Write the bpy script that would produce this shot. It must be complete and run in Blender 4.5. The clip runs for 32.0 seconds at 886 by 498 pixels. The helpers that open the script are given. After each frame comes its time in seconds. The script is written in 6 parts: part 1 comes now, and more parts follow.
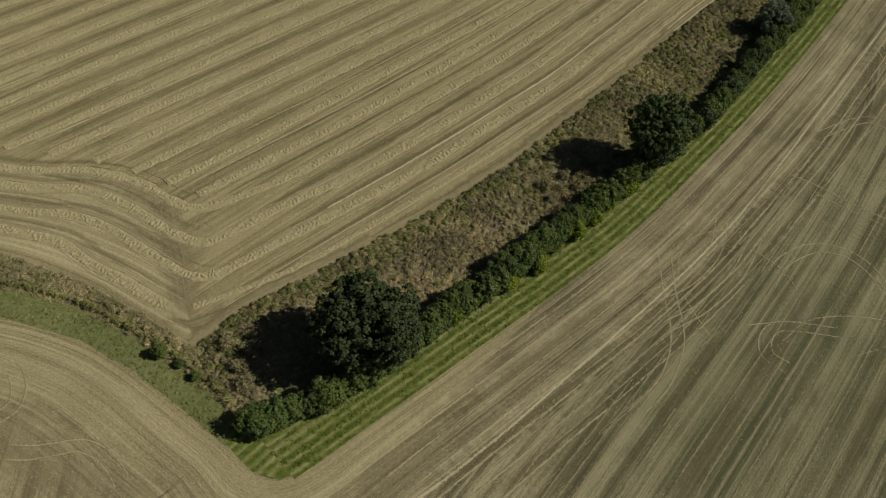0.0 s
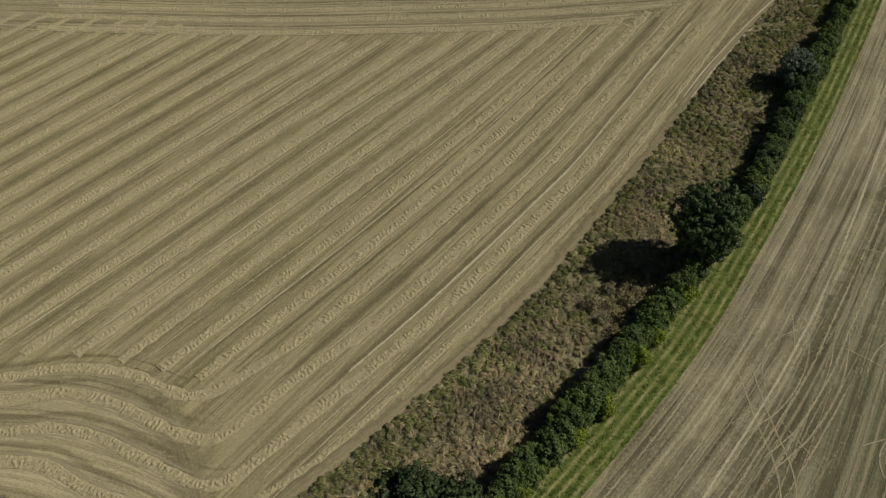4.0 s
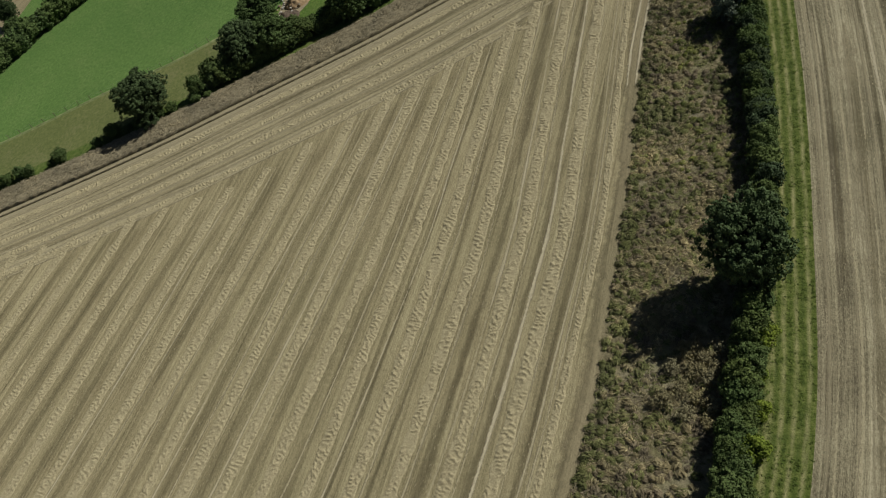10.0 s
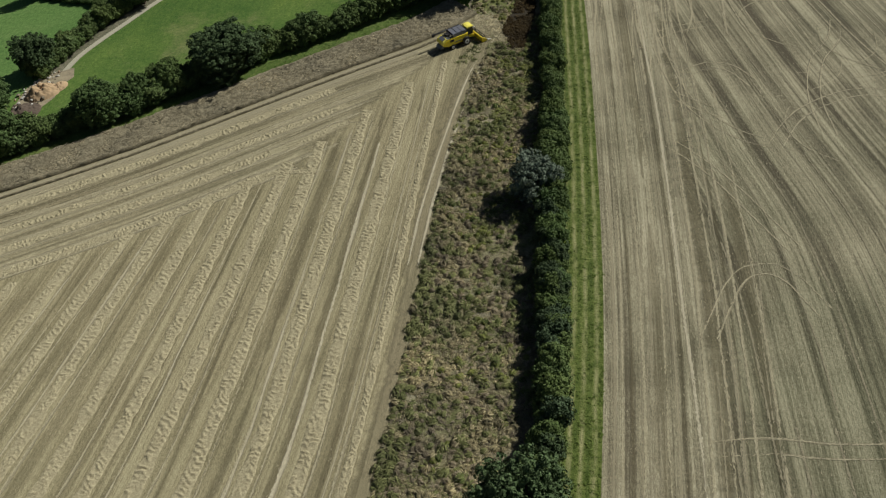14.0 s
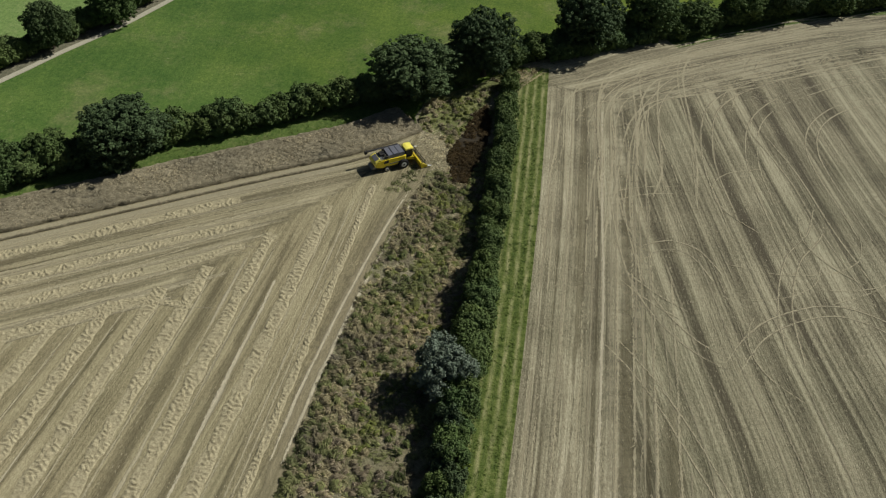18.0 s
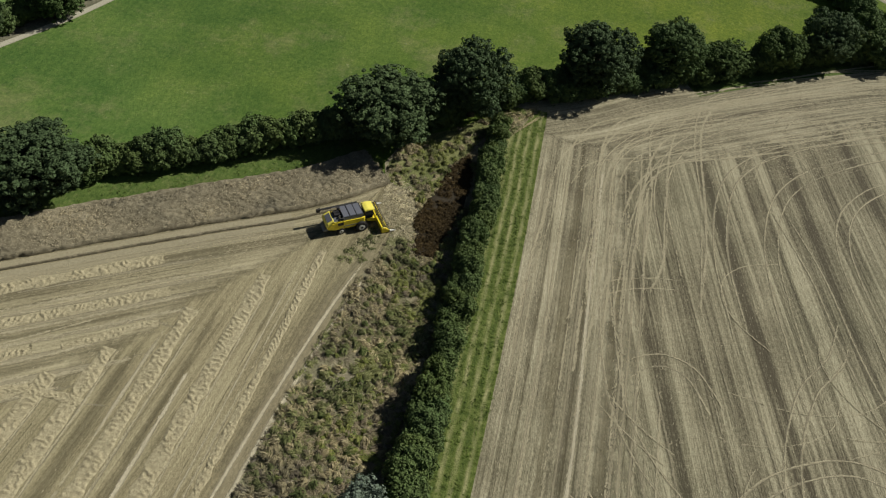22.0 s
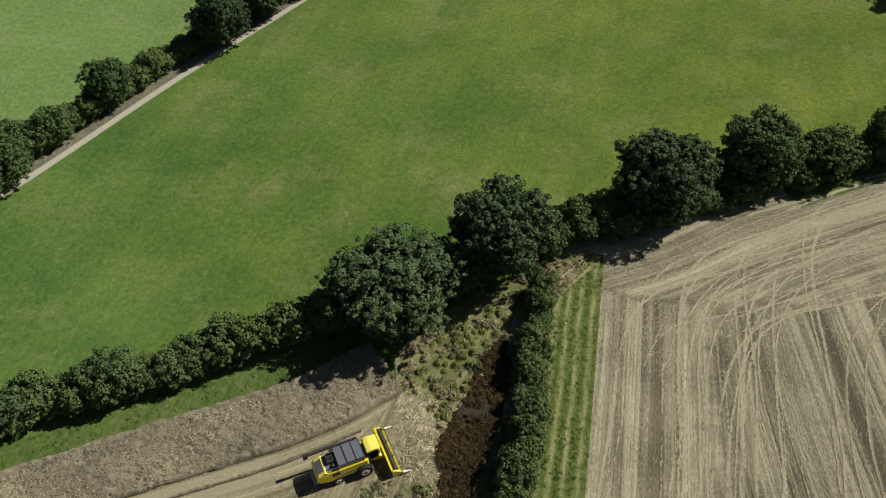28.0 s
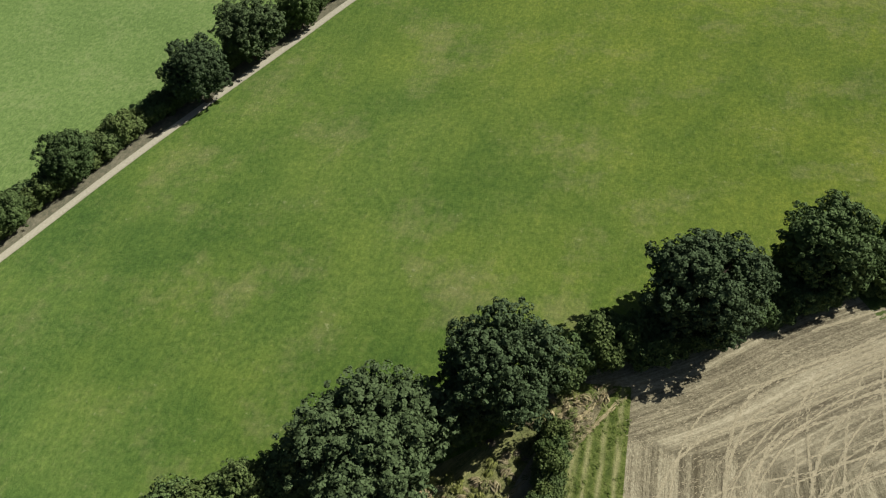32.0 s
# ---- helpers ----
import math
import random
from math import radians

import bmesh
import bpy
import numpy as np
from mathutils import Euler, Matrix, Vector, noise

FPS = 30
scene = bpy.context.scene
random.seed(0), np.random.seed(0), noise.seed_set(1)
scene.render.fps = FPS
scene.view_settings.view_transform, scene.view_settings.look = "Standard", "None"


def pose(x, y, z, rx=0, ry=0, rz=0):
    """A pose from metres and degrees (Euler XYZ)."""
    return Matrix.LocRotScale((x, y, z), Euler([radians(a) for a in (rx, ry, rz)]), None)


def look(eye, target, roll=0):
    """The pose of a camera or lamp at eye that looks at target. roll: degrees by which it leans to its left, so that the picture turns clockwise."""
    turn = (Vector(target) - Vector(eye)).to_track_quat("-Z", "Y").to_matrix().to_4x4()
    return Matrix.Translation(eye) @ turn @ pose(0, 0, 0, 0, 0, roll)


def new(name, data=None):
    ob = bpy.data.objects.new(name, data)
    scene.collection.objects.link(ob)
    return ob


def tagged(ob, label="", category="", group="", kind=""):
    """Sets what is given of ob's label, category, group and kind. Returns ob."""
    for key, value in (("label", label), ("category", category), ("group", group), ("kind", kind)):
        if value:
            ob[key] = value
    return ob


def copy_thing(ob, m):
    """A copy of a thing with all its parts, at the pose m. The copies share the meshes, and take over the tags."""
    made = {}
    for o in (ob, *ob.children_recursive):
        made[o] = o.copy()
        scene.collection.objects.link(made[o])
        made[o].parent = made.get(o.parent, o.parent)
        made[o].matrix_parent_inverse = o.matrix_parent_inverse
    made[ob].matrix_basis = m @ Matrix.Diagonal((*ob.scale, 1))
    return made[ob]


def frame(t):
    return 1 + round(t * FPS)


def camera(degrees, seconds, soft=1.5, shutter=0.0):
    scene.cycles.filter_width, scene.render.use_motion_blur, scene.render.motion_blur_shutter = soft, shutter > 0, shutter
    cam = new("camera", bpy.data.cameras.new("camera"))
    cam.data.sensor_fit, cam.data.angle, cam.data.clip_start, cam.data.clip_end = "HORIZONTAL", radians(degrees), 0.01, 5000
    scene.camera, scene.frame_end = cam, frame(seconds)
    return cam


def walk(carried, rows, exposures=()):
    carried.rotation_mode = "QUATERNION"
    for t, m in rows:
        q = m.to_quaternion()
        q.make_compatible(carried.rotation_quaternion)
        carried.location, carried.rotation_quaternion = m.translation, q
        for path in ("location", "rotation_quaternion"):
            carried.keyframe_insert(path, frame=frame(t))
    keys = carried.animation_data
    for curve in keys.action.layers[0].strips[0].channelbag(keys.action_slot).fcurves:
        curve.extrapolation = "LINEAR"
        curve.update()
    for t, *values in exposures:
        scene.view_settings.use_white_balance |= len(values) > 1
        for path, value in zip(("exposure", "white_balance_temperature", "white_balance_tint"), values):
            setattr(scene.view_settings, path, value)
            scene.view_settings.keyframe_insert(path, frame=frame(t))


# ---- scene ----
cam = camera(53.6, 32.0, soft=1.2)
PATH = [
    (0, (53.90, 0.60, 101.71), (33.845, 28.444, 65.341), 3.83),
    (0.5, (51.16, 1.80, 101.43), (33.195, 31.741, 65.639), 7.38),
    (1, (48.41, 3.69, 101.05), (29.254, 32.749, 65.143), 3.89),
    (1.5, (46.04, 5.71, 100.68), (26.407, 35.087, 65.302), 4.80),
    (2, (44.00, 7.68, 100.24), (25.154, 38.850, 65.997), 8.25),
    (2.5, (41.99, 9.75, 99.58), (22.855, 40.741, 65.329), 5.23),
    (3, (39.76, 12.14, 98.70), (19.493, 41.964, 64.058), -0.86),
    (3.5, (37.60, 14.52, 98.00), (16.778, 44.215, 63.573), -3.12),
    (5.5, (31.20, 21.69, 97.83), (10.536, 51.879, 63.740), -7.73),
    (6, (29.47, 23.93, 97.60), (9.741, 55.003, 63.765), -6.94),
    (6.5, (27.58, 26.18, 97.39), (9.122, 57.074, 62.679), -5.63),
    (7, (25.72, 28.55, 97.27), (7.592, 58.779, 61.812), -6.27),
    (7.5, (24.15, 31.26, 97.17), (5.609, 60.910, 61.429), -10.09),
    (8, (22.95, 34.40, 96.89), (2.032, 62.137, 60.930), -19.61),
    (8.5, (21.96, 37.75, 96.23), (0.776, 65.714, 60.595), -22.62),
    (9, (20.94, 41.02, 95.23), (0.670, 69.931, 59.827), -24.11),
    (9.5, (19.87, 44.08, 94.16), (1.365, 74.256, 58.846), -23.71),
    (10, (18.97, 47.08, 93.15), (-0.089, 77.366, 58.224), -27.83),
    (10.5, (18.46, 50.24, 92.08), (0.956, 81.566, 57.253), -25.31),
    (11, (18.39, 53.74, 90.90), (3.874, 86.315, 55.861), -20.66),
    (11.5, (18.63, 57.50, 89.72), (4.937, 90.854, 55.079), -20.43),
    (12, (19.00, 61.35, 88.55), (6.528, 95.621, 54.346), -19.19),
    (12.5, (19.35, 65.20, 87.35), (8.138, 99.320, 52.558), -15.56),
    (13, (19.58, 69.06, 86.14), (10.647, 103.787, 51.299), -9.02),
    (13.5, (19.70, 72.97, 85.11), (11.558, 107.881, 50.261), -8.66),
    (14, (19.79, 76.96, 84.42), (11.061, 112.137, 49.971), -9.78),
    (14.5, (19.93, 80.90, 84.00), (11.440, 116.333, 49.760), -8.00),
    (16.5, (20.54, 95.59, 84.37), (13.696, 131.440, 50.192), -0.47),
    (17, (21.12, 99.52, 83.99), (14.805, 135.741, 50.104), 1.72),
    (17.5, (21.68, 103.41, 83.52), (15.842, 139.948, 49.889), 2.72),
    (18, (22.01, 107.13, 83.21), (15.590, 143.880, 49.919), 1.62),
    (18.5, (22.24, 110.73, 83.05), (15.512, 147.545, 49.894), 1.37),
    (19, (22.52, 114.24, 82.95), (15.209, 150.790, 49.622), -0.10),
    (19.5, (22.93, 117.71, 82.81), (15.278, 153.948, 49.227), -0.81),
    (20, (23.37, 121.11, 82.59), (17.122, 157.431, 48.795), 3.69),
    (20.5, (23.65, 124.45, 82.36), (18.354, 160.960, 48.609), 5.64),
    (21, (23.71, 127.76, 82.25), (18.084, 164.097, 48.365), 5.62),
    (21.5, (23.57, 131.12, 82.28), (16.982, 166.706, 47.776), 4.73),
    (22, (23.05, 134.55, 82.28), (16.445, 169.588, 47.223), 5.71),
    (22.5, (22.00, 138.05, 82.09), (14.880, 172.460, 46.526), 3.44),
    (23, (20.82, 141.59, 81.77), (11.865, 175.055, 45.718), -1.29),
    (23.5, (20.29, 145.16, 81.52), (10.929, 178.266, 45.239), -1.44),
    (24, (20.89, 148.74, 81.45), (12.094, 182.199, 45.354), -0.23),
    (24.5, (22.46, 152.31, 81.54), (13.347, 185.608, 45.368), -1.40),
    (25, (24.40, 155.81, 81.65), (15.948, 189.866, 46.031), 1.13),
    (25.5, (25.49, 159.11, 81.51), (16.584, 193.628, 46.447), 0.76),
    (27.5, (20.48, 170.57, 78.04), (11.070, 205.369, 43.393), -0.19),
    (28, (19.97, 173.59, 77.63), (9.079, 207.783, 42.824), -4.73),
    (28.5, (19.76, 176.67, 77.43), (7.560, 210.167, 42.373), -7.32),
    (29, (19.72, 180.01, 77.28), (4.960, 212.633, 42.381), -12.83),
    (29.5, (19.64, 183.52, 77.07), (6.812, 216.898, 42.119), -6.82),
    (30, (19.42, 187.02, 76.83), (9.408, 220.534, 41.103), -1.63),
    (30.5, (19.15, 190.37, 76.67), (8.751, 223.363, 40.561), -4.35),
    (31, (19.07, 193.63, 76.59), (5.214, 225.968, 41.062), -9.88),
    (31.5, (19.35, 196.91, 76.46), (4.775, 229.097, 41.085), -9.41),
    (32, (20.02, 200.36, 76.10), (6.314, 232.262, 40.128), -9.67),
]
EXPOSURES = [(0.0, -0.6, 7450, 2), (1.0, -0.5, 7400, 3), (3.0, -0.54, 7150, 5), (6.0, -0.49, 6800, 5), (10.0, -0.4, 6580, 5), (13.0, -0.19, 6380, 5), (16.0, -0.12, 6300, 5), (20.0, -0.12, 6400, 6), (25.0, 0.07, 6450, 6), (28.5, 0.11, 6450, 7), (32.0, 0.28, 6500, 8)]
walk(cam, [(t, look(e, g, r)) for t, e, g, r in PATH], EXPOSURES)

# ---- daylight ----
SUN_WAY = Vector((0.82 * math.cos(radians(40)), 0.57 * math.cos(radians(40)), math.sin(radians(40))))
world = bpy.data.worlds.new("sky")
scene.world = world
world.use_nodes = True
sky = world.node_tree.nodes.new("ShaderNodeTexSky")
sky.sky_type, sky.sun_disc = "NISHITA", False
sky.sun_elevation, sky.sun_rotation = radians(40), math.atan2(0.82, 0.57)
world.node_tree.nodes["Background"].inputs["Strength"].default_value = 0.028
world.node_tree.links.new(sky.outputs["Color"], world.node_tree.nodes["Background"].inputs["Color"])
sun = new("sun", bpy.data.lights.new("sun", "SUN"))
sun.data.energy, sun.data.angle, sun.data.color = 5.0, radians(0.5), (1.0, 0.965, 0.89)
sun.matrix_world = look(SUN_WAY * 400, (0, 0, 0))


# ---- materials ----
class Mat:
    """A small builder for node materials."""

    def __init__(self, name, roughness=0.85, specular=0.3):
        self.m = bpy.data.materials.new(name)
        self.m.use_nodes = True
        self.t = self.m.node_tree
        self.b = self.t.nodes["Principled BSDF"]
        self.b.inputs["Roughness"].default_value = roughness
        self.b.inputs["Specular IOR Level"].default_value = specular
        self.b.inputs["Diffuse Roughness"].default_value = 0.25 if roughness >= 0.75 else 0.0

    def node(self, kind, op=""):
        n = self.t.nodes.new(kind)
        if op:
            n.operation = op
        return n

    def put(self, value, socket):
        if isinstance(value, bpy.types.NodeSocket):
            self.t.links.new(value, socket)
        elif isinstance(value, tuple) and len(value) == 3 and socket.type == "RGBA":
            socket.default_value = (*value, 1)
        else:
            socket.default_value = value

    def place(self):
        return self.node("ShaderNodeNewGeometry").outputs["Position"]

    def island(self):
        return self.node("ShaderNodeNewGeometry").outputs["Random Per Island"]

    def chance(self):
        return self.node("ShaderNodeObjectInfo").outputs["Random"]

    def rows(self):
        n = self.node("ShaderNodeUVMap")
        n.uv_map = "rows"
        return n.outputs[0]

    def thin_out(self, opacity=1.0):
        """Fray a band towards its edge, where single straws lie on the ground below."""
        n = self.node("ShaderNodeUVMap")
        n.uv_map = "edge"
        sep = self.node("ShaderNodeSeparateXYZ")
        self.put(n.outputs[0], sep.inputs[0])
        a = self.math("MULTIPLY_ADD", self.noise(self.scaled(self.rows(), (1.3, 0.05, 0)), 1.0, 3, 0.6), 0.8, sep.outputs[0])
        a = self.math("MULTIPLY_ADD", self.noise(self.place(), 0.35, 5, 0.7), 0.8, a)
        a = self.step(a, 1.7, 1.0)
        self.put(self.math("MULTIPLY", a, opacity), self.b.inputs["Alpha"])

    def scaled(self, vec, s):
        n = self.node("ShaderNodeVectorMath", "MULTIPLY")
        self.put(vec, n.inputs[0])
        n.inputs[1].default_value = s
        return n.outputs[0]

    def noise(self, vec, scale=1.0, detail=3.0, rough=0.55):
        n = self.node("ShaderNodeTexNoise")
        self.put(vec, n.inputs["Vector"])
        n.inputs["Scale"].default_value, n.inputs["Detail"].default_value, n.inputs["Roughness"].default_value = scale, detail, rough
        return n.outputs["Fac"]

    def math(self, op, a, b=0.0, c=0.0):
        n = self.node("ShaderNodeMath", op)
        for v, s in zip((a, b, c), n.inputs):
            self.put(v, s)
        return n.outputs[0]

    def ramp(self, fac, stops):
        n = self.node("ShaderNodeValToRGB")
        self.put(fac, n.inputs[0])
        e = n.color_ramp.elements
        while len(e) < len(stops):
            e.new(0.5)
        for el, (p, c) in zip(e, stops):
            el.position, el.color = p, (*c, 1)
        return n.outputs[0]

    def step(self, fac, lo, hi):
        n = self.node("ShaderNodeMapRange")
        self.put(fac, n.inputs[0])
        n.inputs[1].default_value, n.inputs[2].default_value = lo, hi
        return n.outputs[0]

    def mix(self, fac, a, b, kind="MIX"):
        n = self.node("ShaderNodeMix")
        n.data_type, n.blend_type = "RGBA", kind
        self.put(fac, n.inputs[0])
        self.put(a, n.inputs[6])
        self.put(b, n.inputs[7])
        return n.outputs[2]

    def bump(self, height, strength=0.5, distance=0.1):
        n = self.node("ShaderNodeBump")
        n.inputs["Strength"].default_value, n.inputs["Distance"].default_value = strength, distance
        self.put(height, n.inputs["Height"])
        self.t.links.new(n.outputs[0], self.b.inputs["Normal"])

    def colour(self, c):
        self.put(c, self.b.inputs["Base Color"])
        return self.m


def stubble(name, light, mid, dark, weed, period, phase, swing, weeds=0.5, bands=1.1, patchy=0.35, south=0.0, frays=0.0):
    """Cut straw in drilled rows: fine streaks, header-wide bands, blotches of weed."""
    k = Mat(name, 0.8, 0.2)
    uv, pos = k.rows(), k.place()
    band = k.noise(k.scaled(uv, (0.27, 0.004, 0)), 1.0, 4.0, 0.7)
    streak = k.noise(k.scaled(uv, (1.5, 0.012, 0)), 1.0, 4, 0.8)
    clod = k.noise(k.scaled(uv, (4.2, 1.7, 0)), 1.0, 5, 0.8)
    blotch = k.noise(pos, 0.03, 5, 0.6)
    sep = k.node("ShaderNodeSeparateXYZ")
    k.put(uv, sep.inputs[0])
    wander = k.math("MULTIPLY_ADD", k.noise(k.scaled(uv, (0.05, 0.05, 0)), 1.0, 2), 1.2, sep.outputs[0])
    turn = k.math("COSINE", k.math("MULTIPLY", k.math("SUBTRACT", wander, phase + 0.6), 2 * math.pi / period))
    f = k.math("MULTIPLY_ADD", turn, swing, 0.5)
    f = k.math("ADD", f, k.math("MULTIPLY", k.math("SUBTRACT", band, 0.5), bands))
    f = k.math("ADD", f, k.math("MULTIPLY", k.math("SUBTRACT", streak, 0.5), 1.5))
    f = k.math("ADD", f, k.math("MULTIPLY", k.math("SUBTRACT", clod, 0.5), 1.15))
    f = k.math("ADD", f, k.math("MULTIPLY", k.math("SUBTRACT", k.noise(pos, 0.09, 4, 0.6), 0.5), patchy))
    f = k.math("ADD", f, k.math("MULTIPLY", k.math("SUBTRACT", k.noise(pos, 7.0, 2, 0.6), 0.5), 0.55))
    straw = k.ramp(f, [(0.18, dark), (0.5, mid), (0.85, light)])
    green = k.math("MULTIPLY", k.step(k.math("ADD", blotch, k.math("MULTIPLY", k.math("SUBTRACT", band, 0.5), 0.3)), 0.4, 0.66), weeds)
    if frays:
        k.thin_out(frays)
    if south:
        where = k.node("ShaderNodeSeparateXYZ")
        k.put(pos, where.inputs[0])
        # more weed colour, darker and greener, towards the south-east
        south_east = k.step(k.math("MULTIPLY_ADD", blotch, -70.0, where.outputs[1]), 145.0, 60.0)
        south_east = k.math("MULTIPLY", south_east, k.step(k.math("MULTIPLY_ADD", blotch, 24.0, where.outputs[0]), 34.0, 58.0))
        green = k.math("MINIMUM", k.math("MULTIPLY_ADD", south_east, south, green), 1.0)
    col = k.mix(green, straw, k.mix(0.6, straw, weed))
    k.bump(k.math("ADD", k.math("MULTIPLY", clod, 1.0), k.math("MULTIPLY", streak, 0.6)), 0.85, 0.16)
    return k.colour(col)


STRAW_WEST = stubble("straw_stubble_west", (0.48, 0.415, 0.26), (0.315, 0.267, 0.157), (0.165, 0.138, 0.079), (0.21, 0.215, 0.108), 6.282, 4.59, 0.04, 0.22, 0.55, 0.4)
STRAW_DARK = stubble("trampled_dark_stubble", (0.33, 0.28, 0.17), (0.195, 0.162, 0.095), (0.1, 0.082, 0.047), (0.16, 0.16, 0.08), 6.0, 0.0, 0.03, 0.3, 0.8, frays=0.42)
STRAW_FAINT = stubble("trodden_stubble", (0.37, 0.311, 0.186), (0.24, 0.198, 0.114), (0.13, 0.107, 0.06), (0.16, 0.16, 0.08), 6.0, 0.0, 0.03, 0.3, 0.8, frays=0.3)
STRAW_EDGE = stubble("straw_stubble_headland", (0.51, 0.443, 0.287), (0.325, 0.278, 0.172), (0.155, 0.13, 0.077), (0.21, 0.205, 0.115), 6.0, 3.0, 0.08, 0.3, 1.6, frays=1.0)
STRAW_SOUTH = stubble("pale_stubble_south", (0.54, 0.468, 0.31), (0.365, 0.312, 0.195), (0.2, 0.168, 0.101), (0.24, 0.235, 0.13), 6.0, 3.0, 0.06, 0.3, 1.0, frays=1.0)
STRAW_TURN = stubble("trodden_stubble_corner", (0.53, 0.457, 0.3), (0.345, 0.294, 0.182), (0.19, 0.16, 0.095), (0.24, 0.235, 0.13), 6.0, 3.0, 0.06, 0.3, 1.0, frays=0.5)
STRAW_EAST = stubble("straw_stubble_east", (0.48, 0.426, 0.288), (0.253, 0.222, 0.141), (0.096, 0.0797, 0.0498), (0.085, 0.112, 0.05), 6.4, 1.0, 0.05, 0.25, 2.1, 0.6, 0.6)
STRAW_EASTEDGE = stubble("straw_stubble_east_headland", (0.56, 0.497, 0.345), (0.315, 0.276, 0.18), (0.128, 0.107, 0.068), (0.11, 0.118, 0.058), 5.2, 1.0, 0.05, 0.3, 1.7, 0.8, 0.3, frays=1.0)
ROUGH_GRASS = stubble("rough_yellow_grass", (0.32, 0.30, 0.13), (0.185, 0.19, 0.07), (0.085, 0.095, 0.032), (0.10, 0.15, 0.035), 3.0, 0.0, 0.05, 0.6, 1.0, 0.6)
STRAW_BARE = stubble("straw_stubble_bare", (0.378, 0.319, 0.201), (0.283, 0.238, 0.146), (0.189, 0.158, 0.092), (0.248, 0.244, 0.127), 9.0, 0.0, 0.03, 0.3, 0.4, frays=1.0)


def straw_mat(name, light, dark, frays=0.0):
    k = Mat(name, 0.75, 0.25)
    if frays:
        k.thin_out(frays)
    pos = k.place()
    f = k.noise(pos, 3.2, 5, 0.75)
    g = k.noise(pos, 0.15, 3)
    col = k.mix(k.math("MULTIPLY", g, 0.5), k.ramp(f, [(0.3, dark), (0.7, light)]), dark)
    k.bump(k.noise(pos, 5.0, 4, 0.7), 0.9, 0.12)
    return k.colour(col)


SWATH = straw_mat("loose_straw", (0.585, 0.507, 0.33), (0.265, 0.224, 0.134))
WISP = straw_mat("clean_pale_straw", (0.585, 0.51, 0.344), (0.378, 0.327, 0.213))
BLEACHED = straw_mat("bleached_straw", (0.69, 0.615, 0.445), (0.5, 0.44, 0.31))
SOFT_PALE = straw_mat("trodden_pale_straw", (0.56, 0.49, 0.33), (0.36, 0.312, 0.203), 0.62)
SOFT_BLEACHED = straw_mat("trodden_bleached_straw", (0.66, 0.585, 0.42), (0.47, 0.41, 0.285), 0.9)
TRACKED = straw_mat("flattened_pale_straw", (0.45, 0.395, 0.265), (0.27, 0.232, 0.15))


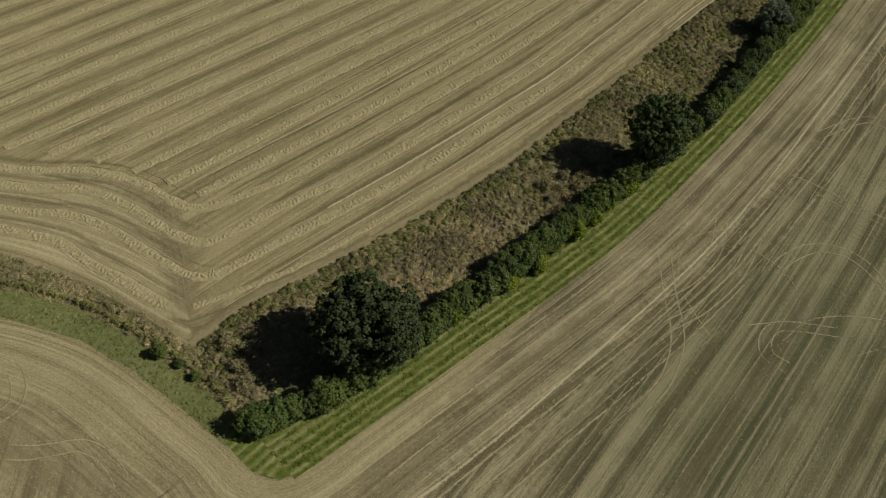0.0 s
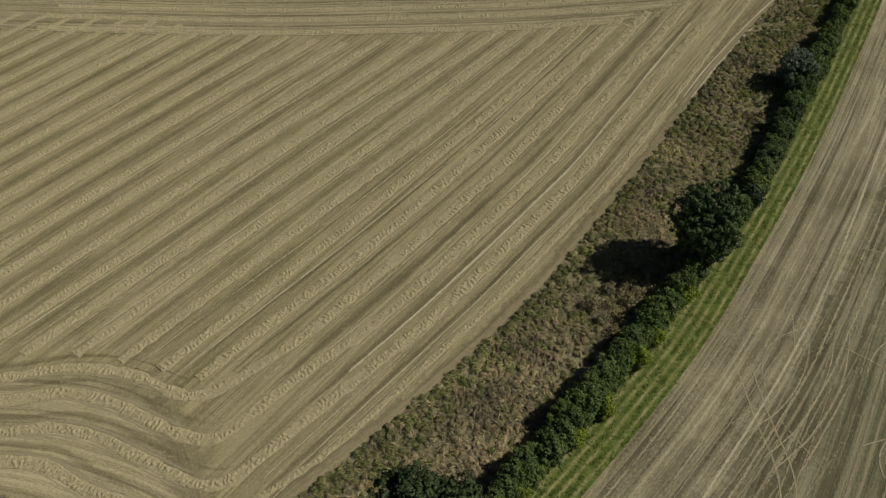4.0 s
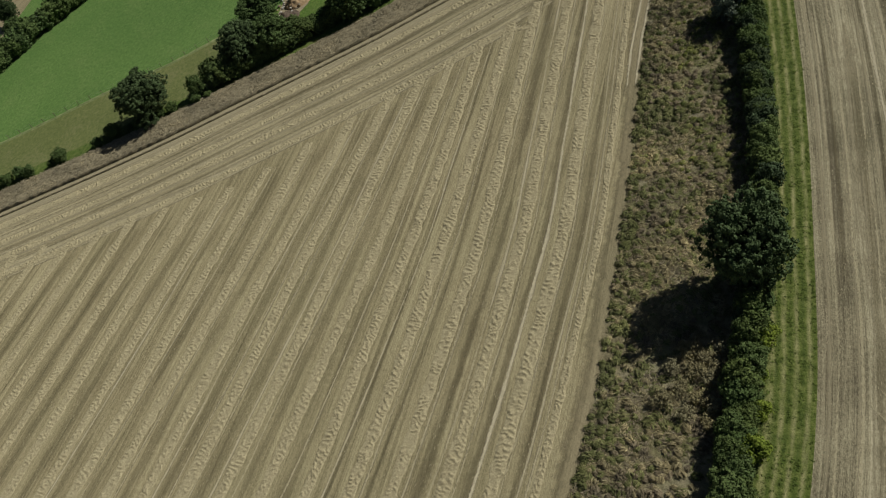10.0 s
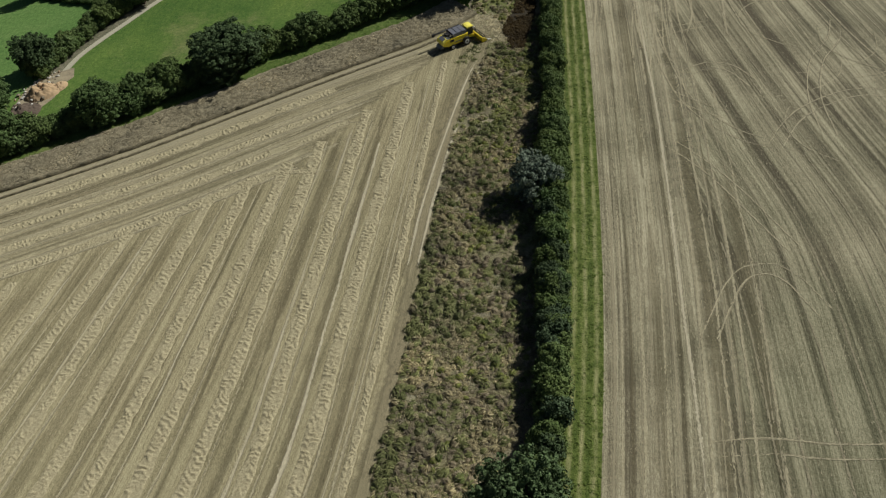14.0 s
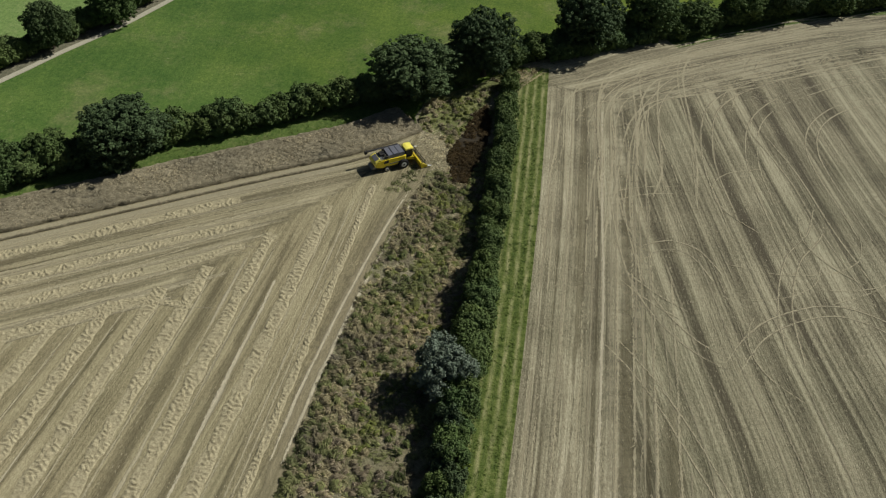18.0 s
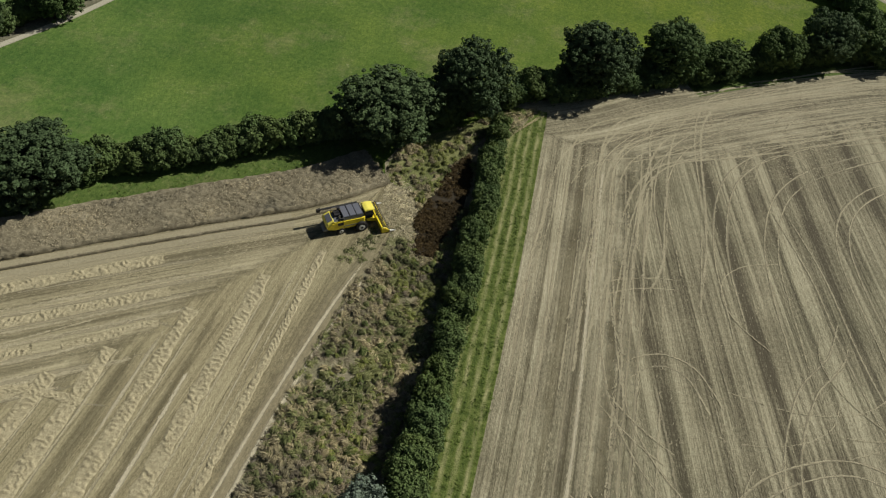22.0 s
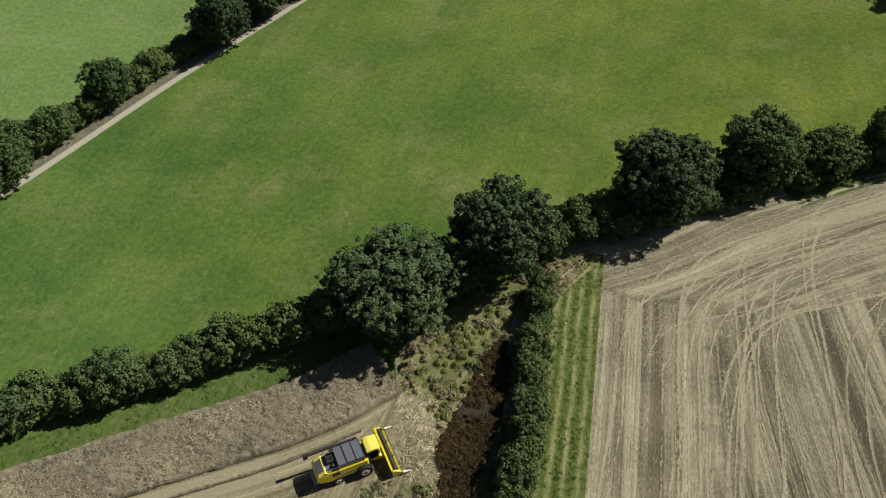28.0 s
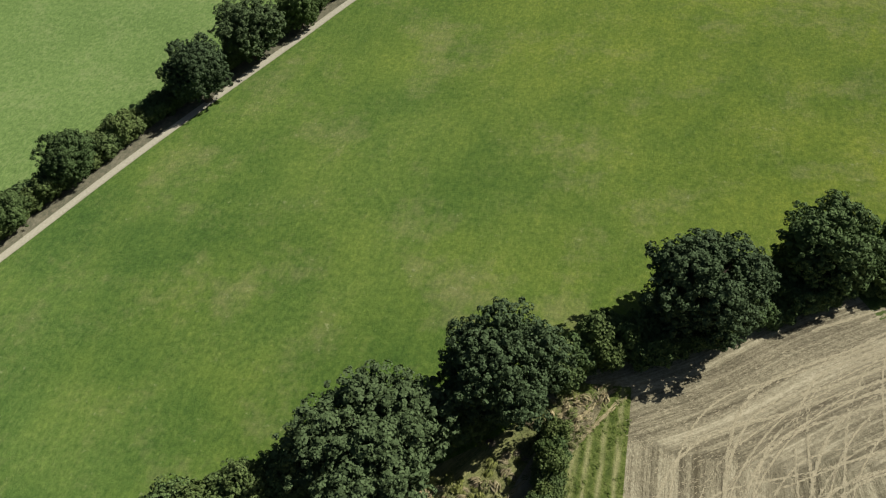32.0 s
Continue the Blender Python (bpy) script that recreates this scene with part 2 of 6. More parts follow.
def grass_mat(name, a, b, c, dry, big=0.03, dryness=0.5, sward=0.0):
    k = Mat(name, 0.9, 0.15)
    pos = k.place()
    n1 = k.noise(k.scaled(pos, (1, 1, 0)), big, 5, 0.6)
    n2 = k.noise(k.scaled(pos, (1, 0.7, 0)), 1.3, 5, 0.8)
    n3 = k.noise(pos, 0.12, 4, 0.6)
    n1 = k.math("ADD", k.math("MULTIPLY", n1, 0.6), k.math("MULTIPLY", k.noise(pos, 0.035, 3, 0.6), 0.4))
    col = k.ramp(k.math("ADD", k.math("MULTIPLY", n1, 0.5), k.math("MULTIPLY", n2, 0.53)), [(0.38, a), (0.52, b), (0.68, c)])
    if sward:
        where = k.node("ShaderNodeSeparateXYZ")
        k.put(pos, where.inputs[0])
        east = k.step(k.math("MULTIPLY_ADD", k.noise(pos, 0.02, 4, 0.65), 110.0, k.math("MULTIPLY_ADD", where.outputs[1], 0.25, where.outputs[0])), 60.0, 175.0)
        col = k.mix(k.math("MULTIPLY", east, sward), k.mix(1.0, col, (0.84, 0.96, 1.08), "MULTIPLY"), k.mix(1.0, col, (1.24, 1.16, 0.78), "MULTIPLY"))
        swirl = k.noise(k.scaled(pos, (1, 1, 0)), 0.07, 6, 0.7)
        col = k.mix(0.75, col, k.mix(k.step(swirl, 0.33, 0.67), k.mix(1.0, col, (0.72, 0.82, 0.8), "MULTIPLY"), k.mix(1.0, col, (1.32, 1.18, 1.2), "MULTIPLY")))
        mown = k.noise(k.scaled(pos, (0.5, 0.05, 0)), 1.0, 4, 0.7)
        col = k.mix(0.4, col, k.mix(k.step(mown, 0.35, 0.65), k.mix(1.0, col, (0.82, 0.87, 0.85), "MULTIPLY"), k.mix(1.0, col, (1.22, 1.12, 1.1), "MULTIPLY")))
        bare = k.step(k.math("MULTIPLY_ADD", k.noise(pos, 0.5, 4, 0.75), 0.5, k.noise(pos, 0.06, 5, 0.65)), 0.78, 1.0)
        col = k.mix(k.math("MULTIPLY", bare, 0.42), col, (0.27, 0.245, 0.12))
        fleck = k.step(k.math("MULTIPLY_ADD", k.noise(pos, 0.12, 3, 0.6), 0.3, k.noise(pos, 1.1, 4, 0.75)), 0.78, 0.88)
        col = k.mix(k.math("MULTIPLY", fleck, 0.55), col, (0.3, 0.32, 0.16))
    speck = k.step(k.noise(k.scaled(pos, (1, 0.6, 0)), 2.6, 3, 0.7), 0.3, 0.7)
    col = k.mix(0.6, col, k.mix(speck, k.mix(1.0, col, (0.55, 0.62, 0.6), "MULTIPLY"), k.mix(1.0, col, (1.45, 1.38, 1.4), "MULTIPLY")))
    tuft = k.step(k.noise(pos, 0.95, 5, 0.8), 0.36, 0.64)
    col = k.mix(0.45, col, k.mix(tuft, k.mix(1.0, col, (0.68, 0.74, 0.72), "MULTIPLY"), k.mix(1.0, col, (1.3, 1.24, 1.26), "MULTIPLY")))
    col = k.mix(k.math("MULTIPLY", k.step(k.math("ADD", k.math("MULTIPLY", n3, 0.5), k.math("MULTIPLY", n2, 0.5)), 0.5, 0.68), dryness), col, dry)
    k.bump(k.noise(pos, 2.2, 6, 0.75), 0.7, 0.15)
    return k.colour(col)


MEADOW = grass_mat("meadow_grass", (0.064, 0.113, 0.022), (0.105, 0.16, 0.03), (0.157, 0.212, 0.045), (0.225, 0.22, 0.088), 0.012, 0.22, 1.0)
PASTURE = grass_mat("pasture_grass", (0.105, 0.172, 0.045), (0.16, 0.24, 0.07), (0.225, 0.3, 0.102), (0.3, 0.31, 0.15), 0.015, 0.4)
OLIVE = grass_mat("olive_rough_grass", (0.095, 0.118, 0.04), (0.138, 0.16, 0.056), (0.185, 0.2, 0.08), (0.24, 0.225, 0.12), 0.05, 0.5)
BANK = grass_mat("pale_bank_grass", (0.17, 0.21, 0.085), (0.23, 0.27, 0.115), (0.3, 0.33, 0.16), (0.36, 0.35, 0.2), 0.2, 0.5)
DULL = grass_mat("dull_verge_grass", (0.11, 0.128, 0.05), (0.16, 0.178, 0.074), (0.22, 0.225, 0.105), (0.3, 0.275, 0.15), 0.1, 0.5)
LUSH = grass_mat("lush_pasture_grass", (0.0755, 0.15, 0.0391), (0.112, 0.197, 0.0529), (0.155, 0.245, 0.0736), (0.195, 0.251, 0.092), 0.02, 0.35)
VERGE = grass_mat("verge_grass", (0.055, 0.09, 0.02), (0.09, 0.135, 0.03), (0.15, 0.185, 0.055), (0.23, 0.215, 0.10), 0.2, 0.6)


def strip_mat():
    """Mown strip: green with dry wheel lines and painted rut shade along it."""
    k = Mat("mown_strip_grass", 0.9, 0.15)
    uv, pos = k.rows(), k.place()
    sep = k.node("ShaderNodeSeparateXYZ")
    k.put(uv, sep.inputs[0])
    u = k.math("MULTIPLY_ADD", k.noise(k.scaled(uv, (0.2, 0.12, 0)), 1.0, 3), 0.5, sep.outputs[0])
    n = k.noise(pos, 1.1, 5, 0.7)
    col = k.ramp(n, [(0.3, (0.058, 0.086, 0.018)), (0.5, (0.115, 0.148, 0.033)), (0.72, (0.21, 0.233, 0.073))])
    u = k.math("ABSOLUTE", u)
    for at, wide in ((0.6, 0.42), (2.05, 0.4), (3.4, 0.42), (4.75, 0.7), (6.0, 0.6)):
        near = k.step(k.math("ABSOLUTE", k.math("SUBTRACT", u, at)), wide, 0.05)
        fac = k.math("MULTIPLY", near, k.step(k.noise(k.scaled(uv, (1.5, 0.35, 0)), 1.0, 4), 0.3, 0.65))
        col = k.mix(k.math("MULTIPLY", fac, 0.7), col, (0.43, 0.395, 0.2))
    # shade in the wheel ruts, painted as thin dark green lines
    for at, wide in ((1.3, 0.3), (2.75, 0.25), (4.1, 0.35), (5.45, 0.3)):
        near = k.step(k.math("ABSOLUTE", k.math("SUBTRACT", u, at)), wide, 0.08)
        fac = k.math("MULTIPLY", near, k.step(k.noise(k.scaled(uv, (1.2, 0.5, 0)), 1.0, 4), 0.35, 0.6))
        col = k.mix(k.math("MULTIPLY", fac, 0.4), col, (0.035, 0.065, 0.014))
    k.bump(k.noise(pos, 2.5, 5, 0.75), 0.9, 0.2)
    return k.colour(col)


STRIP = strip_mat()


def scrub_floor():
    k = Mat("rough_dead_grass", 0.95, 0.1)
    pos = k.place()
    n = k.noise(pos, 0.9, 6, 0.7)
    col = k.ramp(n, [(0.3, (0.11, 0.094, 0.056)), (0.5, (0.235, 0.203, 0.122)), (0.72, (0.39, 0.338, 0.205))])
    col = k.mix(k.step(k.noise(pos, 0.16, 4), 0.45, 0.65), col, k.mix(0.6, col, (0.14, 0.165, 0.05)))
    col = k.mix(k.step(k.noise(pos, 0.09, 4), 0.5, 0.66), col, k.mix(0.55, col, (0.42, 0.375, 0.27)))
    k.bump(k.noise(pos, 1.8, 6, 0.75), 1.0, 0.35)
    return k.colour(col)


SCRUB = scrub_floor()
DUSTY = grass_mat("dusty_track_verge", (0.1, 0.1, 0.065), (0.16, 0.15, 0.1), (0.24, 0.215, 0.15), (0.3, 0.27, 0.2), 0.3, 0.5)


def crop_mat():
    k = Mat("standing_ripe_crop", 0.9, 0.15)
    pos = k.place()
    f = k.math("ADD", k.math("MULTIPLY", k.noise(pos, 1.6, 5, 0.7), 0.7), k.math("MULTIPLY", k.noise(pos, 0.2, 3), 0.3))
    k.bump(k.noise(pos, 5.0, 4, 0.7), 0.8, 0.15)
    return k.colour(k.ramp(f, [(0.32, (0.125, 0.106, 0.069)), (0.5, (0.23, 0.197, 0.13)), (0.68, (0.36, 0.312, 0.213))]))


CROP = crop_mat()


def blades(name, a, b, c):
    k = Mat(name, 0.9, 0.15)
    col = k.ramp(k.island(), [(0.0, a), (0.55, b), (1.0, c)])
    col = k.mix(k.math("MULTIPLY", k.noise(k.place(), 0.25, 3), 0.5), col, a)
    tone = k.step(k.noise(k.place(), 0.11, 5, 0.65), 0.34, 0.66)
    col = k.mix(1.0, col, k.mix(tone, (0.56, 0.58, 0.6), (1.36, 1.33, 1.24)), "MULTIPLY")
    return k.colour(col)


BLADE_DRY = blades("dry_grass_blades", (0.22, 0.184, 0.106), (0.37, 0.312, 0.184), (0.52, 0.45, 0.277))
BLADE_PALESTRAW = blades("pale_straw_blades", (0.36, 0.31, 0.2), (0.5, 0.44, 0.29), (0.64, 0.57, 0.4))
BLADE_GREEN = blades("green_weed_blades", (0.125, 0.136, 0.052), (0.2, 0.21, 0.087), (0.33, 0.318, 0.155))
BLADE_BROWN = blades("brown_dock_blades", (0.17, 0.14, 0.098), (0.27, 0.225, 0.157), (0.38, 0.327, 0.232))
BLADE_RUST = blades("rust_brown_blades", (0.034, 0.022, 0.009), (0.056, 0.038, 0.016), (0.1, 0.07, 0.03))
BLADE_BRIGHT = blades("bright_grass_blades", (0.075, 0.115, 0.02), (0.12, 0.17, 0.034), (0.2, 0.24, 0.07))
BLADE_DARKWEED = blades("dark_nettle_blades", (0.075, 0.095, 0.032), (0.125, 0.15, 0.052), (0.2, 0.215, 0.085))
BLADE_RUSSET = blades("russet_dock_blades", (0.16, 0.13, 0.088), (0.27, 0.222, 0.15), (0.4, 0.335, 0.235))
BLADE_LIMEWEED = blades("yellow_green_blades", (0.13, 0.15, 0.04), (0.21, 0.225, 0.066), (0.32, 0.315, 0.115))
BLADE_CROP = blades("ripe_crop_ears", (0.24, 0.206, 0.141), (0.36, 0.312, 0.216), (0.5, 0.435, 0.308))


def leaf(name, a, b, c, gloss=0.22):
    k = Mat(name, 0.7, gloss * 0.35)
    col = k.ramp(k.island(), [(-0.0, tuple(0.5 * (p + q) for p, q in zip(a, b))), (0.5, b), (1.0, tuple(0.5 * (p + q) for p, q in zip(b, c)))])
    col = k.mix(k.math("MULTIPLY", k.chance(), 0.6), col, a)
    col = k.mix(k.math("MULTIPLY", k.math("FRACT", k.math("MULTIPLY", k.chance(), 17.3)), 0.4), col, k.mix(1.0, col, (1.3, 1.13, 0.75), "MULTIPLY"))
    return k.colour(col)


OAK_LEAF = leaf("oak_leaves", (0.053, 0.08, 0.036), (0.083, 0.123, 0.056), (0.124, 0.17, 0.087))
DARK_OAK = leaf("dark_oak_leaves", (0.039, 0.056, 0.028), (0.061, 0.088, 0.043), (0.092, 0.122, 0.066))
ASH_LEAF = leaf("ash_leaves", (0.06, 0.094, 0.034), (0.094, 0.143, 0.052), (0.14, 0.192, 0.078))
HEDGE_LEAF = leaf("hawthorn_leaves", (0.064, 0.096, 0.034), (0.104, 0.147, 0.053), (0.162, 0.202, 0.083))
LIME_LEAF = leaf("yellowing_leaves", (0.1, 0.15, 0.027), (0.165, 0.222, 0.038), (0.25, 0.29, 0.056))
WILLOW_LEAF = leaf("silver_willow_leaves", (0.0864, 0.117, 0.0864), (0.152, 0.193, 0.152), (0.245, 0.286, 0.234), 0.45)
SLOE_LEAF = leaf("blackthorn_leaves", (0.044, 0.067, 0.035), (0.073, 0.106, 0.055), (0.12, 0.157, 0.086))
DEAD_LEAF = leaf("withered_leaves", (0.17, 0.155, 0.095), (0.27, 0.25, 0.155), (0.39, 0.36, 0.235), 0.2)


def plain(name, c, roughness=0.6, metal=0.0, dirt=0.25, scale=3.0, specular=0.4):
    k = Mat(name, roughness, specular)
    k.b.inputs["Metallic"].default_value = metal
    n = k.noise(k.place(), scale, 5, 0.65)
    col = k.mix(k.math("MULTIPLY", k.step(n, 0.4, 0.75), dirt), c, (0.14, 0.11, 0.075))
    k.bump(n, 0.15, 0.02)
    return k.colour(col)


BARK = plain("bark", (0.085, 0.065, 0.045), 0.95, 0, 0.5, 6)
YELLOW = plain("yellow_paint", (0.83, 0.65, 0.03), 0.4, 0, 0.22, 1.6, 0.5)
YELLOW_PALE = plain("pale_yellow_roof", (0.88, 0.76, 0.13), 0.38, 0, 0.12, 1.6, 0.5)
GREY = plain("grey_metal", (0.20, 0.21, 0.23), 0.5, 0.3, 0.3, 2.5)
TANK_GREY = plain("grey_tank_cover", (0.13, 0.135, 0.165), 0.55, 0.0, 0.25, 2.0)
DARK = plain("dark_machinery", (0.03, 0.03, 0.033), 0.6, 0.2, 0.35, 3)
RUBBER = plain("tyre_rubber", (0.022, 0.022, 0.024), 0.85, 0, 0.4, 4)
WHITE = plain("white_paint", (0.75, 0.74, 0.70), 0.5, 0, 0.2, 3)
STEEL = plain("worn_steel", (0.42, 0.41, 0.39), 0.4, 0.8, 0.3, 4)
RUBBLE = plain("broken_concrete", (0.52, 0.49, 0.44), 0.95, 0, 0.5, 3)
EARTH_ORANGE = plain("orange_soil", (0.46, 0.32, 0.19), 0.95, 0, 0.4, 1.2)
EARTH_DARK = plain("dark_soil", (0.10, 0.072, 0.055), 0.95, 0, 0.4, 1.5)
EARTH_BLACK = plain("dark_peaty_soil", (0.028, 0.02, 0.009), 0.95, 0, 0.25, 1.5)
EARTH_PALE = plain("pale_trodden_earth", (0.36, 0.3, 0.2), 0.95, 0, 0.9, 0.7)
WOOD = plain("weathered_post", (0.22, 0.18, 0.13), 0.9, 0, 0.4, 5)
GLASS = Mat("cab_glass", 0.08, 0.6)
GLASS = GLASS.colour((0.02, 0.025, 0.03))


def track_mat():
    k = Mat("pale_gravel_track", 0.95, 0.15)
    uv, pos = k.rows(), k.place()
    sep = k.node("ShaderNodeSeparateXYZ")
    k.put(uv, sep.inputs[0])
    n = k.noise(pos, 3.0, 5, 0.7)
    col = k.ramp(n, [(0.3, (0.35, 0.322, 0.24)), (0.7, (0.5, 0.465, 0.365))])
    near = k.step(k.math("ABSOLUTE", k.math("SUBTRACT", sep.outputs[0], k.math("MULTIPLY_ADD", k.noise(pos, 0.4, 3), 0.5, 0.6))), 0.45, 0.1)
    col = k.mix(k.math("MULTIPLY", near, k.math("MULTIPLY", k.noise(pos, 0.5, 4), 0.9)), col, (0.20, 0.20, 0.11))
    k.bump(n, 0.5, 0.04)
    return k.colour(col)


TRACK = track_mat()


# ---- shape helpers ----
def vnoise(x, y, seed=0):
    """Smooth value noise in 0..1 on arrays."""
    x, y = np.asarray(x, float), np.asarray(y, float)
    ix, iy = np.floor(x).astype(np.int64), np.floor(y).astype(np.int64)
    fx, fy = x - ix, y - iy
    fx, fy = fx * fx * (3 - 2 * fx), fy * fy * (3 - 2 * fy)

    def h(a, b):
        n = (a * 374761393 + b * 668265263 + seed * 974634777) & 0x7FFFFFFF
        n = ((n ^ (n >> 13)) * 1274126177) & 0x7FFFFFFF
        return ((n ^ (n >> 16)) & 0xFFFF) / 65535.0

    return (h(ix, iy) * (1 - fx) + h(ix + 1, iy) * fx) * (1 - fy) + (h(ix, iy + 1) * (1 - fx) + h(ix + 1, iy + 1) * fx) * fy


def mesh(name, verts, faces, material, uv=None, smooth=False, edge=None):
    """A mesh from arrays: faces all of one size; uv per vertex; edge runs to 1 where a band thins out."""
    v, f = np.asarray(verts, np.float32), np.asarray(faces, np.int32)
    me = bpy.data.meshes.new(name)
    me.vertices.add(len(v))
    me.vertices.foreach_set("co", v.ravel())
    me.loops.add(f.size)
    me.loops.foreach_set("vertex_index", f.ravel())
    me.polygons.add(len(f))
    me.polygons.foreach_set("loop_start", np.arange(0, f.size, f.shape[1], dtype=np.int32))
    if smooth:
        me.polygons.foreach_set("use_smooth", np.ones(len(f), bool))
    me.materials.append(material)
    if uv is not None:
        me.uv_layers.new(name="rows").data.foreach_set("uv", np.asarray(uv, np.float32)[f.ravel()].ravel())
    if edge is not None:
        e = np.asarray(edge, np.float32).ravel()
        me.uv_layers.new(name="edge").data.foreach_set("uv", np.c_[e, e][f.ravel()].ravel())
    me.update(calc_edges=True)
    return me


def curve_of(points, step=2.0):
    """A smooth line through points, as evenly spaced places, its normals (to its right) and lengths."""
    p = np.array([(2 * np.array(points[0]) - points[1]), *points, (2 * np.array(points[-1]) - points[-2])], float)
    out = []
    for i in range(1, len(p) - 2):
        n = max(2, int(np.linalg.norm(p[i + 1] - p[i]) / step * 4))
        t = np.linspace(0, 1, n, endpoint=False)[:, None]
        a, b, c, d = p[i - 1], p[i], p[i + 1], p[i + 2]
        out.append(0.5 * (2 * b + (c - a) * t + (2 * a - 5 * b + 4 * c - d) * t**2 + (3 * b - a - 3 * c + d) * t**3))
    q = np.vstack([*out, p[-2:-1]])
    s = np.r_[0, np.cumsum(np.linalg.norm(np.diff(q, axis=0), axis=1))]
    at = np.linspace(0, s[-1], max(2, int(s[-1] / step) + 1))
    q = np.c_[np.interp(at, s, q[:, 0]), np.interp(at, s, q[:, 1])]
    g = np.gradient(q, axis=0)
    g /= np.linalg.norm(g, axis=1)[:, None]
    return q, np.c_[g[:, 1], -g[:, 0]], at


def grid_faces(rows, cols):
    a = np.arange(rows - 1)[:, None] * cols + np.arange(cols - 1)[None]
    return np.stack([a, a + 1, a + cols + 1, a + cols], -1).reshape(-1, 4)


def offset_line(points, d, step=3.0):
    q, n, s = curve_of(points, step)
    return [tuple(p) for p in q + n * d]


def banded(name, points, d0, d1, z, material, poly, step=3.0):
    """A broad ribbon of cells, kept only inside a polygon."""
    q, n, s = curve_of(points, step)
    d = np.arange(d0, d1 + 0.1, step)
    dd, ss = np.meshgrid(d, s)
    v = np.stack([q[:, 0][:, None] + n[:, 0][:, None] * dd, q[:, 1][:, None] + n[:, 1][:, None] * dd, dd * 0 + z], -1).reshape(-1, 3)
    f = grid_faces(len(s), len(d))[:, ::-1]
    f = f[inside(poly, v[f, :2].mean(1))]
    return mesh(name, v, f, material, np.stack([dd, ss], -1).reshape(-1, 2))


def ribbon(name, points, d0, d1, z, material, step=2.0, ragged=0.0, taper=0.0, rise=0.0, soft=0.0):
    """A flat band beside a line, from d0 to d1 metres to its right; its far side may be ragged and taper off at the end."""
    q, n, s = curve_of(points, 0.4 if ragged else step)
    rag = ragged * (vnoise(s * 0.07, s * 0, 91) + 0.7 * vnoise(s * 0.35, s * 0, 92) + 0.9 * vnoise(s * 1.6, s * 0, 93) - 1.3)
    fade = np.clip((s[-1] - s) / taper, 0.02, 1) if taper else 1.0
    if rise:
        fade = fade * np.clip(s / rise, 0.02, 1)
    near, far = np.full(len(q), d0), (d1 + rag) * fade
    sides = (near, far + (near - far) * (soft or min(0.6, 5.0 / abs(d1 - d0))), far)
    v = np.stack([np.c_[q + n * d[:, None], np.full(len(q), z)] for d in sides], 1).reshape(-1, 3)
    uv = np.stack([np.c_[d, s] for d in sides], 1).reshape(-1, 2)
    f = grid_faces(len(q), 3)
    return mesh(name, v, f[:, ::-1] if d1 > d0 else f, material, uv, edge=np.tile((0.0, 0.0, 1.0), len(q)))


def land(name, points, z, material, lean=0.0):
    """A flat field; its rows run along y, leaning by dx/dy."""
    me = bpy.data.meshes.new(name)
    me.from_pydata([(x, y, z) for x, y in points], [], [list(range(len(points)))])
    me.materials.append(material)
    uv = me.uv_layers.new(name="rows").data
    c = 1 / math.hypot(1, lean)
    for loop in me.loops:
        x, y = points[loop.vertex_index]
        uv[loop.index].uv = ((x - lean * (y - 130)) * c, (y + lean * x) * c)
    me.update()
    if me.polygons[0].normal.z < 0:
        me.flip_normals()
    return new(name, me)


def ground_part(ob, label):
    return tagged(ob, label, "ground", kind="structure")


def part(name, me, parent, label="", at=None):
    if isinstance(me, bmesh.types.BMesh):
        data = bpy.data.meshes.new(name)
        me.to_mesh(data)
        me.free()
        me = data
    ob = new(name, me)
    ob.parent = parent
    if at is not None:
        ob.matrix_basis = at
    return tagged(ob, label)


def solid(material, *pieces, bevel=0.0):
    """One bmesh out of boxes ('box', centre, size), bars ('bar', a, b, radius[, sides, end radius]) and prisms ('prism', profile xz, y0, y1)."""
    bm = bmesh.new()
    for p in pieces:
        if p[0] == "box":
            r = bmesh.ops.create_cube(bm, size=1)
            m = Matrix.Translation(p[1]) @ (p[3] if len(p) > 3 else Matrix()) @ Matrix.Diagonal((*p[2], 1))
            bmesh.ops.transform(bm, matrix=m, verts=r["verts"])
        elif p[0] == "bar":
            a, b = Vector(p[1]), Vector(p[2])
            r = bmesh.ops.create_cone(bm, cap_ends=True, segments=p[4] if len(p) > 4 else 10, radius1=p[3], radius2=p[5] if len(p) > 5 else p[3], depth=(b - a).length)
            m = Matrix.Translation((a + b) / 2) @ (b - a).to_track_quat("Z", "Y").to_matrix().to_4x4()
            bmesh.ops.transform(bm, matrix=m, verts=r["verts"])
        else:
            y0, y1 = p[2], p[3]
            inset = p[4] if len(p) > 4 else 0.0
            mid = Vector((sum(x for x, _ in p[1]) / len(p[1]), 0, sum(z for _, z in p[1]) / len(p[1])))
            lo = [bm.verts.new((x, y0, z)) for x, z in p[1]]
            hi = [bm.verts.new((x + (mid.x - x) * inset, y1, z + (mid.z - z) * inset)) for x, z in p[1]]
            bm.faces.new(lo)
            bm.faces.new(hi[::-1])
            for i in range(len(lo)):
                j = (i + 1) % len(lo)
                bm.faces.new((lo[j], lo[i], hi[i], hi[j]))
    bmesh.ops.recalc_face_normals(bm, faces=bm.faces[:])
    if bevel:
        bmesh.ops.bevel(bm, geom=bm.edges[:], offset=bevel, segments=2, affect="EDGES", clamp_overlap=True)
    data = bpy.data.meshes.new("solid")
    bm.to_mesh(data)
    bm.free()
    data.materials.append(material)
    return data


